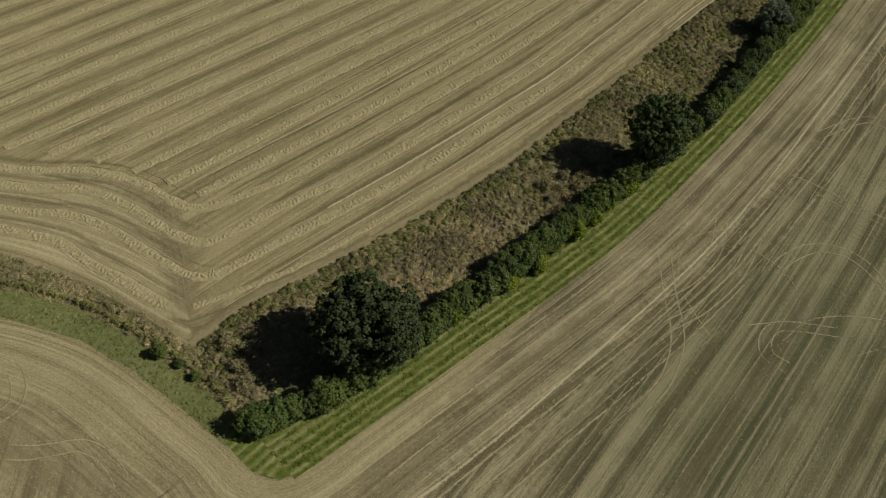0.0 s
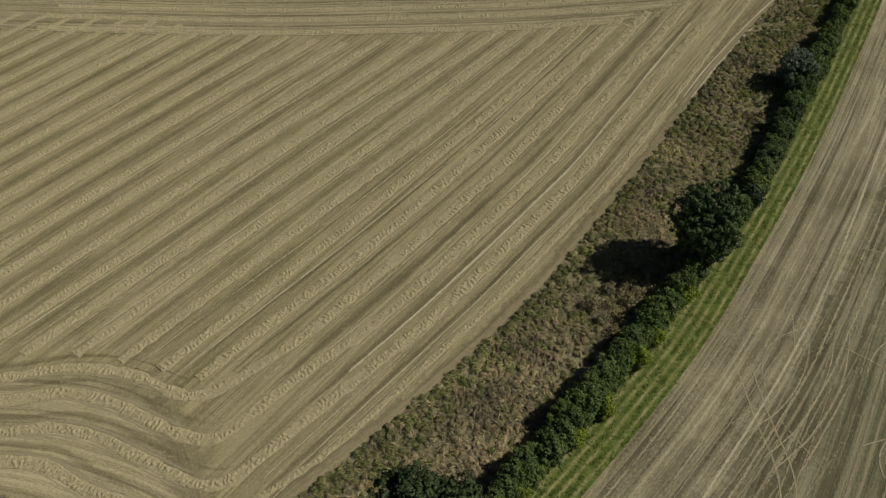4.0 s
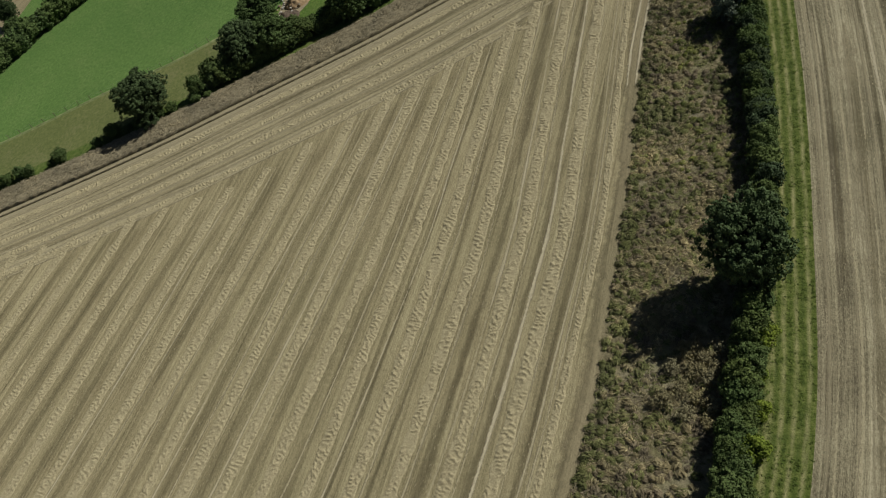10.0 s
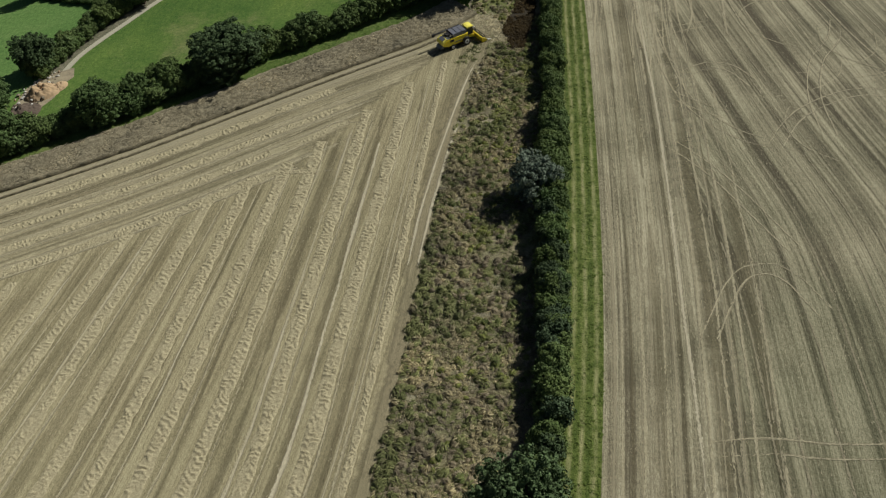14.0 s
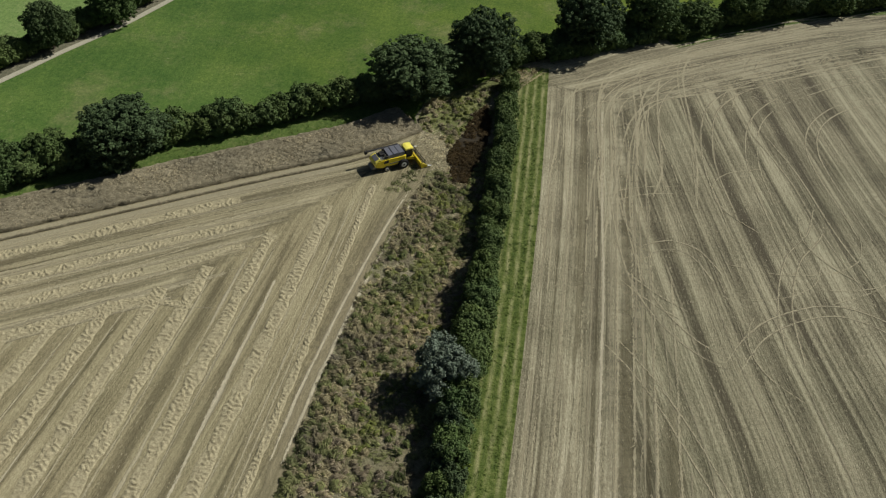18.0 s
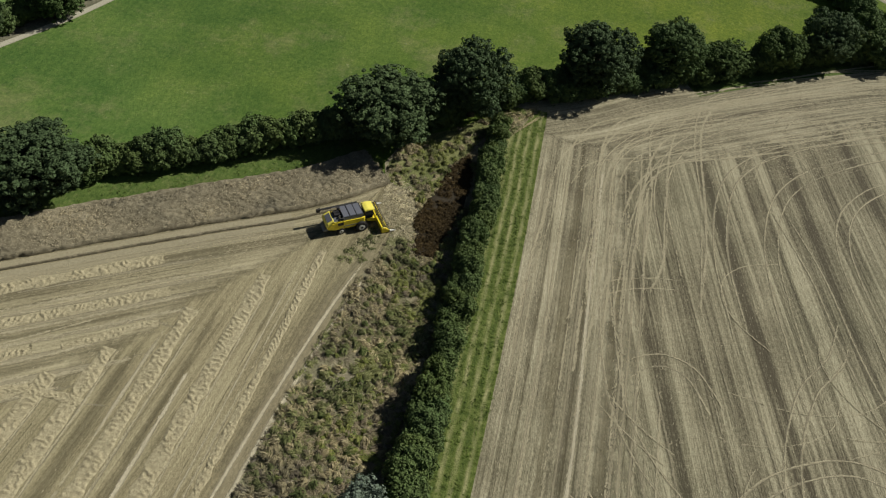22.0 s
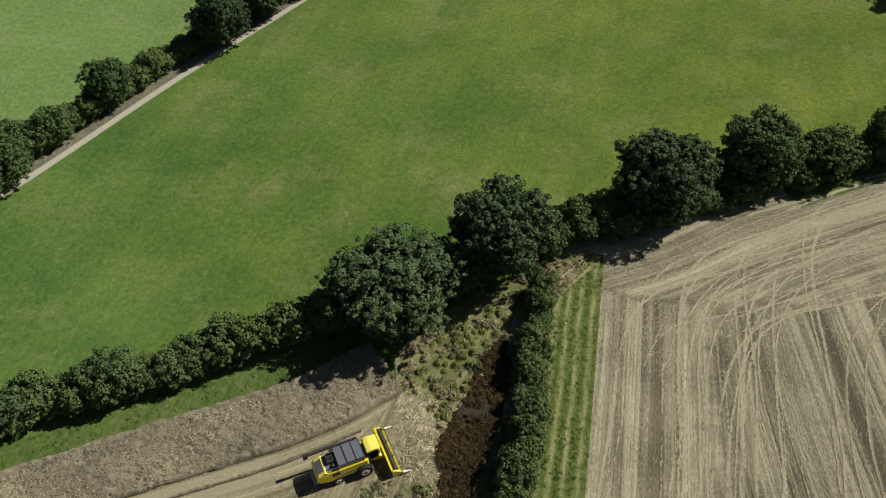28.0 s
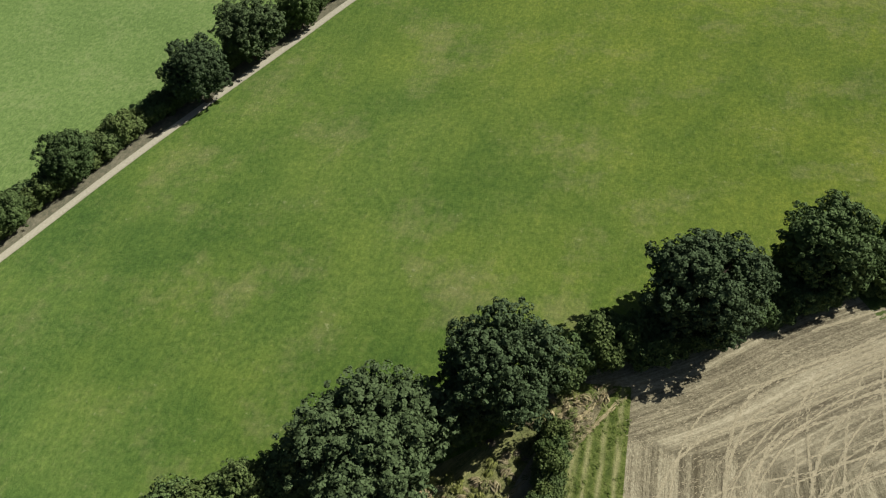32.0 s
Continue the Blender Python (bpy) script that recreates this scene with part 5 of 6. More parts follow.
def clumps(r, xy, wide, high, each, blade):
    """Clumps of weeds and lodged grass: domes of long blades that lie one way."""
    n = len(xy)
    big = np.repeat(0.55 + 0.9 * r.random(n) ** 1.5, each)
    base = np.repeat(xy, each, 0)
    k = len(base)
    e = r.normal(size=(k, 3))
    e[:, 2] = np.abs(e[:, 2]) * 0.9 + 0.1
    e /= np.linalg.norm(e, axis=1)[:, None]
    far = (0.6 + 0.45 * r.random(k))
    c = np.c_[base[:, 0] + e[:, 0] * wide * big * far, base[:, 1] + e[:, 1] * wide * big * far, 0.05 + e[:, 2] * high * big * far]
    way = 2.0 * np.pi * vnoise(xy[:, 0] * 0.11, xy[:, 1] * 0.11, 17) + r.normal(scale=0.9, size=n)
    way = np.repeat(way, each)
    t = np.c_[np.cos(way), np.sin(way), 0.3 + 0 * way] + 0.35 * e + r.normal(scale=0.28, size=e.shape)
    m = e + np.array((0, 0, 0.5)) + r.normal(scale=0.25, size=e.shape)
    m /= np.linalg.norm(m, axis=1)[:, None]
    t -= m * (t * m).sum(1)[:, None]
    t /= np.linalg.norm(t, axis=1)[:, None]
    b = np.cross(m, t)
    s = (1.9 * blade * (0.6 + 0.8 * r.random(k)))[:, None]
    v = np.stack([c - t * s, c - b * s * 0.2, c + t * s - m * s * 0.2, c + b * s * 0.2], 1).reshape(-1, 3)
    v[:, 2] = np.maximum(v[:, 2], 0.01)
    return v, np.arange(4 * k).reshape(-1, 4)


def rough_clumps(name, poly, per_m2, wide, high, each, blade, material, seed, label, chance, bare=None):
    r = np.random.default_rng(seed)
    xy = sown(r, poly, per_m2)
    xy = xy[(bare or not_rust)(xy, r) & (r.random(len(xy)) < chance(xy))]
    v, f = clumps(r, xy, wide, high, each, blade)
    v[:, 2] += 0.06
    return stuff(name, mesh(name, v, f, material), label, "weeds")


def near_edge(xy, reach):
    return np.exp(-np.abs(xy[:, 0] - edge_x(xy[:, 1]) - 0.8) / reach)


def blot(xy, scale, seed, lo, hi):
    return np.clip((0.65 * vnoise(xy[:, 0] * scale, xy[:, 1] * scale, seed) + 0.35 * vnoise(xy[:, 0] * scale * 2.7, xy[:, 1] * scale * 2.7, seed + 1) - lo) / (hi - lo), 0, 1)


inward = lambda xy: np.clip((xy[:, 0] - edge_x(xy[:, 1]) - 1.5) / 5.5, 0, 1)
up = lambda xy, lo, hi: np.clip((xy[:, 1] - lo) / (hi - lo), 0, 1)
rough_clumps("green_clumps", SCRUB_POLY, 1.5, 0.6, 0.4, 46, 0.17, BLADE_GREEN, 142, "tall clumps of olive-green weeds in the rough strip", lambda xy: 0.95 * near_edge(xy, 3.0) * (1 - up(xy, 150, 190)) + (0.12 + 0.75 * up(xy, 130, 190) * inward(xy)) * blot(xy, 0.14, 71, 0.42, 0.62))
rough_clumps("dark_clumps", SCRUB_POLY, 0.35, 0.6, 0.65, 46, 0.17, BLADE_DARKWEED, 143, "dark green nettle clumps in the rough strip", lambda xy: (0.1 + 0.6 * up(xy, 140, 200) * inward(xy)) * blot(xy, 0.3, 73, 0.45, 0.6))
rough_clumps("straw_tussocks", SCRUB_POLY, 1.2, 0.5, 0.36, 42, 0.18, BLADE_DRY, 144, "pale tussocks of tall dead grass in the rough strip", lambda xy: 0.25 * near_edge(xy, 3.0) + 0.3 * (1 - up(xy, 90, 140)) * (1 - near_edge(xy, 2.5)) + 0.6 * blot(xy, 0.12, 75, 0.45, 0.65))
rough_clumps("russet_clumps", SCRUB_POLY, 1.3, 0.5, 0.36, 40, 0.16, BLADE_RUSSET, 145, "russet clumps of withered dock in the rough strip", lambda xy: (0.75 - 0.45 * up(xy, 150, 200)) * blot(xy, 0.1, 77, 0.48, 0.62) * (1 - near_edge(xy, 3.0)) * (1 - 0.7 * inward(xy) * up(xy, 100, 115) * (1 - up(xy, 145, 155))))
rough_clumps("lime_clumps", SCRUB_POLY, 1.2, 0.45, 0.34, 40, 0.16, BLADE_LIMEWEED, 151, "yellow-green clumps of rough grass towards the hedge", lambda xy: 0.7 * up(xy, 120, 190) * inward(xy) * blot(xy, 0.2, 85, 0.42, 0.62))
rough_clumps("ditch_clumps", CORNER_POLY, 0.7, 0.5, 0.45, 40, 0.16, BLADE_DRY, 146, "straw-coloured clumps of withered grass on the ditch bank", lambda xy: 0.8 * blot(xy, 0.2, 79, 0.4, 0.6))
GRASS_CORNER = [(-4.4, 231.5), (-3.2, 227.8), (0.2, 226.5), (2.6, 223), (3.4, 228), (6, 238.5), (9, 247), (13.2, 252.2), (8.2, 249.3), (3, 243.3), (-3.6, 237)]
off_rust = lambda xy, r: ~inside(RUST_POLY, xy)
rough_clumps("corner_clumps", GRASS_CORNER, 1.6, 0.5, 0.35, 40, 0.17, BLADE_LIMEWEED, 148, "yellow-green clumps of rough grass at the hedge corner", lambda xy: 0.85 * blot(xy, 0.22, 81, 0.35, 0.6) * np.clip(1.2 - 0.12 * (xy[:, 0] + 3), 0.3, 1), off_rust)
rough_clumps("corner_clumps", GRASS_CORNER, 1.2, 0.5, 0.35, 40, 0.18, BLADE_DRY, 149, "dry straw-coloured clumps of grass at the hedge corner", lambda xy: 0.7 * blot(xy, 0.25, 83, 0.4, 0.6), off_rust)
vq, vn, _ = curve_of(VERGE_IN, 0.35)
vq = (vq - vn * (0.7 + 0.5 * np.random.default_rng(5).random((len(vq), 1))))[vq[:, 0] < -6]
rr = np.random.default_rng(147)
v, f = clumps(rr, vq[rr.random(len(vq)) < 0.75], 0.45, 0.75, 34, 0.16)
stuff("ditch_weeds", mesh("ditch_weeds", v, f, BLADE_GREEN), "line of tall green weeds along the ditch", "weeds")
scatter("dry_grass", SCRUB_POLY, 3.2, 0.24, 0.36, 0.075, BLADE_DRY, 21, "tussocks of tall dry straw-coloured grass", lambda xy, r: not_rust(xy, r) & patch(0.13, 31, 0.25, 0.62)(xy, r))
scatter("brown_weeds", SCRUB_POLY, 2.4, 0.22, 0.34, 0.075, BLADE_BROWN, 22, "brown withered weeds among rough grass", lambda xy, r: not_rust(xy, r) & patch(0.1, 32, 0.36, 0.62)(xy, r) & (xy[:, 1] < 232))
scatter("green_weeds", SCRUB_POLY, 2.4, 0.26, 0.36, 0.08, BLADE_GREEN, 23, "green weeds and nettles in rough grass", lambda xy, r: not_rust(xy, r) & green_keep(xy, r))
ground_part(land("dark_weed_bed", RUST_POLY, 0.086, EARTH_BLACK), "bare dark ground under dead weeds")
scatter("rust_weeds", RUST_POLY, 8.0, 0.4, 0.4, 0.08, BLADE_RUST, 24, "dense rust-brown patch of dead weeds", lambda xy, r: r.random(len(xy)) < 1.6 * vnoise(xy[:, 0] * 0.6, xy[:, 1] * 0.6, 61), 14)
scatter("corner_grass", CORNER_POLY, 3.5, 0.25, 0.36, 0.08, BLADE_DRY, 25, "tussocks of dry grass on the ditch bank")
scatter("corner_weeds", CORNER_POLY, 2.2, 0.3, 0.36, 0.08, BLADE_GREEN, 26, "green weeds on the ditch bank", patch(0.25, 36, 0.3, 0.8))
sq, sn, ss_ = curve_of(STRIP_EDGE[2:], 2.0)
STRIP_POLY = [tuple(p) for p in sq] + [tuple(p) for p in (sq - sn * 6.2)[::-1]]
strip_d = lambda xy: np.interp(xy[:, 1], [p[1] for p in STRIP_EDGE[2:]], [p[0] for p in STRIP_EDGE[2:]]) - xy[:, 0]
scatter("strip_grass", STRIP_POLY, 7, 0.2, 0.18, 0.035, BLADE_BRIGHT, 27, "bright green tufts of mown grass", lambda xy, r: patch(0.6, 37, 0.1, 0.8)(xy, r) & ((np.minimum(np.abs(strip_d(xy) - 0.6), np.minimum(np.abs(strip_d(xy) - 2.05), np.abs(strip_d(xy) - 3.4))) > 0.36) | (r.random(len(xy)) < 0.25)), 9, 0.05)
scatter("verge_tufts", [*VERGE_OUT, *VERGE_IN[::-1]], 2, 0.12, 0.25, 0.06, BLADE_GREEN, 28, "green tufts on the field verge")
cq, cn, _ = curve_of(CROP_EDGE, 3.0)
scatter("north_verge_tufts", [tuple(p) for p in cq - cn * 6.8] + [tuple(p) for p in (cq - cn * 11)[::-1]], 1.0, 0.15, 0.2, 0.04, BLADE_BRIGHT, 29, "green tufts between crop and hedge")
scatter("trampled_weeds", [(-5.5, 210), (-1.8, 210.5), (-0.8, 216), (-2.6, 218), (-4, 214)], 2.6, 0.2, 0.34, 0.08, BLADE_GREEN, 40, "green patch of weeds beside the harvester")
scatter("spilled_straw", [(-3.6, 227), (-2, 221.5), (0.6, 216), (3.5, 218), (3.2, 223), (0, 228)], 2.2, 0.1, 0.5, 0.08, BLADE_PALESTRAW, 41, "loose pale straw spread round the harvester")
scatter("corner_tufts", [(-3.4, 229), (0.2, 227), (2.8, 223), (3.6, 228), (6.5, 239.5), (9, 247.5), (13, 252), (8.2, 249.5), (3, 243.5), (-3, 237.5)], 2.6, 0.2, 0.3, 0.045, BLADE_GREEN, 45, "olive-green tufts of rough grass at the hedge corner", patch(0.45, 46, 0.3, 0.7))
for i, (a, b) in enumerate(((0, 0), (1.5, -0.6))):
    pressed([(0.5 + a, 225 + b), (4 + a, 233 + b), (8.4 + a, 242.5 + b), (12.6 + a, 250.2 + b), (14 + a, 252 + b)], 0.4, 0.082 + 0.001 * i, BLADE_DRY)
strewn("strewn_straw", SW_STRAW, 22.0, 0.9, 56, "pale spilled straw on the ground at the crop's end", 0.085)


# ---- hedges and trees ----
def hedge(name, line, protos, spacing, rows, scale, label, seed, jitter=0.35, gap=0.0, tall=1.0, low_from=None, inner=None):
    """A row of shrubs, each a mesh of its own under the hedge."""
    r = random.Random(seed)
    root = tagged(new(name), label, "hedge")
    q, n, s = curve_of(line, spacing)
    for (x, y), (nx, ny) in zip(q, n):
        for d in rows:
            if r.random() < gap:
                continue
            k = scale * r.uniform(0.7, 1.22) * (1.0 if low_from is None or y < low_from else 0.84)
            me = r.choice(inner if inner and 112 < y < 168 and r.random() < 0.45 else protos)
            m = pose(x + nx * d + r.uniform(-jitter, jitter), y + ny * d + r.uniform(-jitter, jitter), 0, 0, 0, r.uniform(0, 360)) @ Matrix.Diagonal((k * r.uniform(0.9, 1.15), k, k * tall * r.uniform(0.85, 1.12), 1))
            part("shrub", me, root, at=m)
    return root


thorn = [shrub_mesh(50 + i, 1.75, 3.6, HEDGE_LEAF, 7600) for i in range(4)]
sloe = [shrub_mesh(65 + i, 1.8, 3.6, SLOE_LEAF, 7200) for i in range(3)]
dark_thorn = [shrub_mesh(60 + i, 1.8, 3.6, ASH_LEAF, 7200) for i in range(3)]
hedge("field_hedge", HEDGE_LINE, thorn * 3 + dark_thorn, 1.5, (-0.3, 0.95), 0.86, "long dense green hawthorn hedge between two fields", 1, 0.35, 0.0, 1.15, 198, sloe)
hedge("meadow_hedge", NORTH_HEDGE, thorn + dark_thorn, 2.2, (-0.7, 0.8), 1.15, "thick dark green hedge below the meadow", 2)
hedge("meadow_hedge", EAST_HEDGE, thorn + dark_thorn, 2.6, (-0.6, 0.9), 1.15, "thick hedge between trees at the stubble's edge", 3)
# low shrubs added to widen the dark shade below the tree row
hedge("bramble_hedge", [(16.5, 256), (23.4, 260.6), (30.4, 265.2), (38.4, 270.3), (47, 275.4)], dark_thorn, 1.8, (-1.2, 0.3), 0.78, "low dark shrubs added below the trees to fill out their shade", 9)
hedge("low_hedge", [(-230, 113), (-175, 139), (-150, 152), (-135, 157.5), (-120, 164), (-108, 170), (-96, 175)], dark_thorn, 2.6, (0,), 0.62, "low gappy hedge beside the crop", 4, 0.5, 0.3)
q, n, s = curve_of(FARM_TRACK[1:], 3)
hedge("track_hedge", [tuple(p) for p in (q - n * 4.4)[::5]], thorn + dark_thorn, 2.0, (-0.7, 0.9), 0.95, "green hedge along the farm track", 5)
hedge("far_hedge", [(-188, 168), (-181, 184), (-174, 200.5), (-168.3, 216.4), (-161, 229), (-141, 263), (-118, 300.4), (-114.3, 313), (-106, 335)], dark_thorn, 3.0, (0,), 1.5, "dark hedge at the far end of the pasture", 6, 0.6)
hedge("low_hedge", [(-135, 257), (-112, 248.7), (-103, 243.6), (-91, 240), (-80, 236)], dark_thorn, 0.9, (0,), 0.4, "low trimmed hedge across the pasture", 10, 0.3)
hedge("side_hedge", [(70.2, 297), (68.6, 302), (66.2, 308.5), (63.2, 313.5), (57, 331), (50, 360)], dark_thorn, 2.2, (-0.7, 0.8), 1.2, "tall dark hedge running away from the tree row", 7)
hedge("ditch_shrubs", [(-19, 37), (-14.5, 36.8), (-9.5, 37)], thorn, 2.6, (0,), 0.5, "small scattered shrubs on the ditch bank", 8, 0.7, 0.2)

OAKS = [
    make_tree("oak_tree", 101, 6.5, 12.5, OAK_LEAF, 66000, 0.29),
    make_tree("oak_tree", 102, 6.5, 12.5, OAK_LEAF, 66000, 0.29, 0.26, 60),
    make_tree("ash_tree", 103, 5.5, 10.5, ASH_LEAF, 50000, 0.28, 0.32, 40, 0.08),
    make_tree("ash_tree", 104, 5.0, 9.0, ASH_LEAF, 42000, 0.28, 0.34, 34, 0.06),
    make_tree("oak_tree", 106, 6.5, 12.5, DARK_OAK, 66000, 0.29, 0.28, 52),
]
BASE_SIZE = [(6.5, 12.5), (6.5, 12.5), (5.5, 10.5), (5.0, 9.0), (6.5, 12.5)]
TREES = [
    (2.6, 55.2, 7.7, 13.2, 4, "spreading dark green oak in the corner of the hedge"),
    (12.6, 119, 5.9, 14.3, 1, "tall grey-green oak growing out of the field hedge"),
    (-6.8, 237.8, 8.3, 10.4, 1, "broad grey-green oak in the meadow hedge"),
    (3.8, 247.8, 6.5, 12.0, 0, "tall dark green oak at the hedge corner"),
    (12.6, 257, 3.2, 4.6, 3, "small dark tree between two larger trees"),
    (21.6, 262.4, 6.8, 10.8, 0, "rounded dark oak above the stubble headland"),
    (33.5, 270.9, 5.6, 9.6, 2, "upright green ash in the tree row"),
    (42.6, 274.4, 4.4, 6.2, 3, "low bushy tree in the tree row"),
    (51.3, 279.4, 4.3, 8.0, 2, "dark ash in the tree row"),
    (60.2, 285.5, 5.4, 9.4, 0, "rounded dark oak in the tree row"),
    (70.6, 289, 4.6, 6.4, 3, "bushy green tree in the tree row"),
    (79, 294, 3.8, 6.5, 2, "bushy tree at the end of the row"),
    (92, 300, 4.5, 8, 3, "green tree in the distant tree row"),
    (-47.2, 210, 7.4, 9.6, 1, "broad low oak beside the crop strip"),
    (-67, 195.6, 4.5, 8.0, 2, "rounded green tree beside the farm track's end"),
    (-88.2, 213.2, 4.5, 8.2, 1, "dark oak beside the rubble heap"),
    (-90, 197.5, 4.8, 9.0, 2, "green ash behind the rubble heap"),
    (-82.5, 188, 5.0, 8.5, 3, "grey-green tree in the hedge clump"),
    (-89, 186, 5.6, 9.2, 0, "dark oak in the hedge clump"),
    (-62, 201, 3.3, 6.0, 3, "bushy tree in the meadow hedge"),
    (-57.5, 205, 3.5, 6.4, 2, "bushy dark tree in the meadow hedge"),
    (-108, 171.2, 6.3, 11.2, 1, "round isolated oak beside the crop"),
    (-98, 176.2, 2.1, 5.2, 3, "small slender tree beside the crop"),
    (-128, 161, 1.9, 3.2, 3, "small bush on the field boundary"),
    (-145.5, 153.6, 2.8, 4.2, 2, "bush on the field boundary"),
    (-116, 166.5, 2.0, 3.4, 3, "small bush beside the round oak"),
    (-63.8, 272, 4.1, 8.0, 2, "rounded tree beside the farm track"),
    (-53.2, 291.5, 5.2, 10, 0, "dark oak beside the farm track"),
    (-50.2, 303, 5.8, 10, 1, "large dark oak beside the farm track"),
    (-46.2, 312, 3.8, 8, 3, "green tree beside the farm track"),
    (-69.5, 250.5, 4.7, 8.2, 2, "leafy tree beside the farm track"),
    (-76.5, 239, 4.5, 9, 0, "dark leafy tree beside the farm track"),
    (-73, 258, 3.2, 5, 3, "bushy tree in the track hedge"),
    (-67.5, 261.5, 3.4, 6, 3, "leafy tree in the track hedge"),
    (-103.4, 244.6, 2.7, 9.0, 2, "tree at the pasture's edge"),
    (-36, 330, 4.5, 8.5, 2, "tree beside the distant farm track"),
    (77, 308, 3.0, 4.0, 3, "bush beyond the tree row"),
    (84, 318, 3.6, 5.0, 2, "bush beyond the tree row"),
    (90, 312, 3.0, 4.2, 3, "bush beyond the tree row"),
    (-184, 190, 4.5, 8, 0, "dark tree in the far hedge"),
    (-178.5, 208, 3.6, 6.5, 2, "dark tree behind the far hedge"),
    (-176, 216, 3.2, 6, 3, "grey-green tree behind the far hedge"),
    (-184, 224, 3.4, 8, 0, "tall dark tree beside a far field"),
    (-168, 226.5, 3.0, 6, 3, "tree behind the far hedge"),
    (-161, 236, 3.4, 7, 2, "tree behind the far hedge"),
    (-122.5, 303, 3.0, 5.5, 3, "rounded tree behind the far hedge"),
    (-119.5, 317, 3.2, 6, 2, "tree behind the far hedge"),
]
used = set()
for i, (x, y, radius, height, kind, words) in enumerate(TREES):
    kx, kz = 0.95 * radius / BASE_SIZE[kind][0], 0.96 * height / BASE_SIZE[kind][1]
    turn = (i * 137.5) % 360
    tree = copy_thing(OAKS[kind], pose(x, y, 0, 0, 0, turn)) if kind in used else OAKS[kind]
    used.add(kind)
    tree.matrix_basis = pose(x, y, 0, 0, 0, turn) @ Matrix.Diagonal((kx, kx, kz, 1))
    tagged(tree, words, "tree")
willow = make_tree("willow_tree", 105, 4.1, 7.4, WILLOW_LEAF, 26000, 0.24, 0.36, 26, 0.03)
willow.matrix_basis = pose(10.6, 174.4, 0, 0, 0, 20) @ Matrix.Diagonal((0.9, 0.9, 0.92, 1))
tagged(willow, "silver-grey bushy willow standing in the field hedge", "tree")
yellow_bush = tagged(new("bush"), "yellow-green bush in the field hedge", "bush")
yellow_bush.matrix_basis = pose(13.6, 109.0, 0.4)
part("foliage", shrub_mesh(71, 1.7, 3.2, LIME_LEAF, 6000), yellow_bush)
for x, y, k in ((11.2, 94.5, 0.95), (10.6, 84.5, 0.9), (9.5, 78.5, 0.8), (12.0, 99.5, 0.7), (11.9, 104, 0.6), (7.2, 68, 0.7), (13.4, 163, 0.75)):
    copy_thing(yellow_bush, pose(x + 1.2, y, 0.25, 0, 0, 40 * x) @ Matrix.Diagonal((k, k, k, 1)))
dead = tagged(new("withered_shrub"), "pale withered shrub in rough grass beside the hedge", "bush", group="withered shrubs")
part("foliage", shrub_mesh(72, 0.95, 1.1, DEAD_LEAF, 1100, 0.14), dead)
spots = [(4.2, 103), (5.8, 105.4), (7.6, 104.2), (6.9, 107.2), (8.6, 106.3), (3.1, 105.9), (5.0, 108.2), (9.4, 103.2), (6.4, 101.4), (8.4, 100.6), (2.2, 101.6), (4.6, 99.4), (7.4, 98.2), (9.9, 108.4), (0.6, 112.5), (-12.5, 47), (-10.5, 45), (-13.5, 43.5), (-9, 42), (-6.5, 40.5)]
for i, (x, y) in enumerate(spots):
    k = 0.75 + 0.5 * random.random()
    m = pose(x, y, 0.05, 0, 0, 77 * i) @ Matrix.Diagonal((k, k, k, 1))
    if i:
        copy_thing(dead, m)
    else:
        dead.matrix_basis = m


# ---- combine harvester ----
def wheel(name, parent, x, y, radius, wide, side):
    w = part(name, solid(RUBBER, ("bar", (x, y - wide / 2, radius), (x, y + wide / 2, radius), radius, 28), bevel=0.06), parent)
    lugs = [("box", (x + radius * math.cos(a), y, radius + radius * math.sin(a)), (0.09, wide * 0.96, 0.07), Matrix.Rotation(-a, 4, "Y")) for a in [i * math.pi / 10 for i in range(20)]]
    part("tread", solid(RUBBER, *lugs), w)
    part("rim", solid(WHITE, ("bar", (x, y + side * (wide / 2 - 0.1), radius), (x, y + side * (wide / 2 + 0.03), radius), radius * 0.55, 20), bevel=0.02), w, "pale wheel rim")
    part("hub", solid(DARK, ("bar", (x, y + side * wide / 2, radius), (x, y + side * (wide / 2 + 0.09), radius), radius * 0.2, 12)), w)


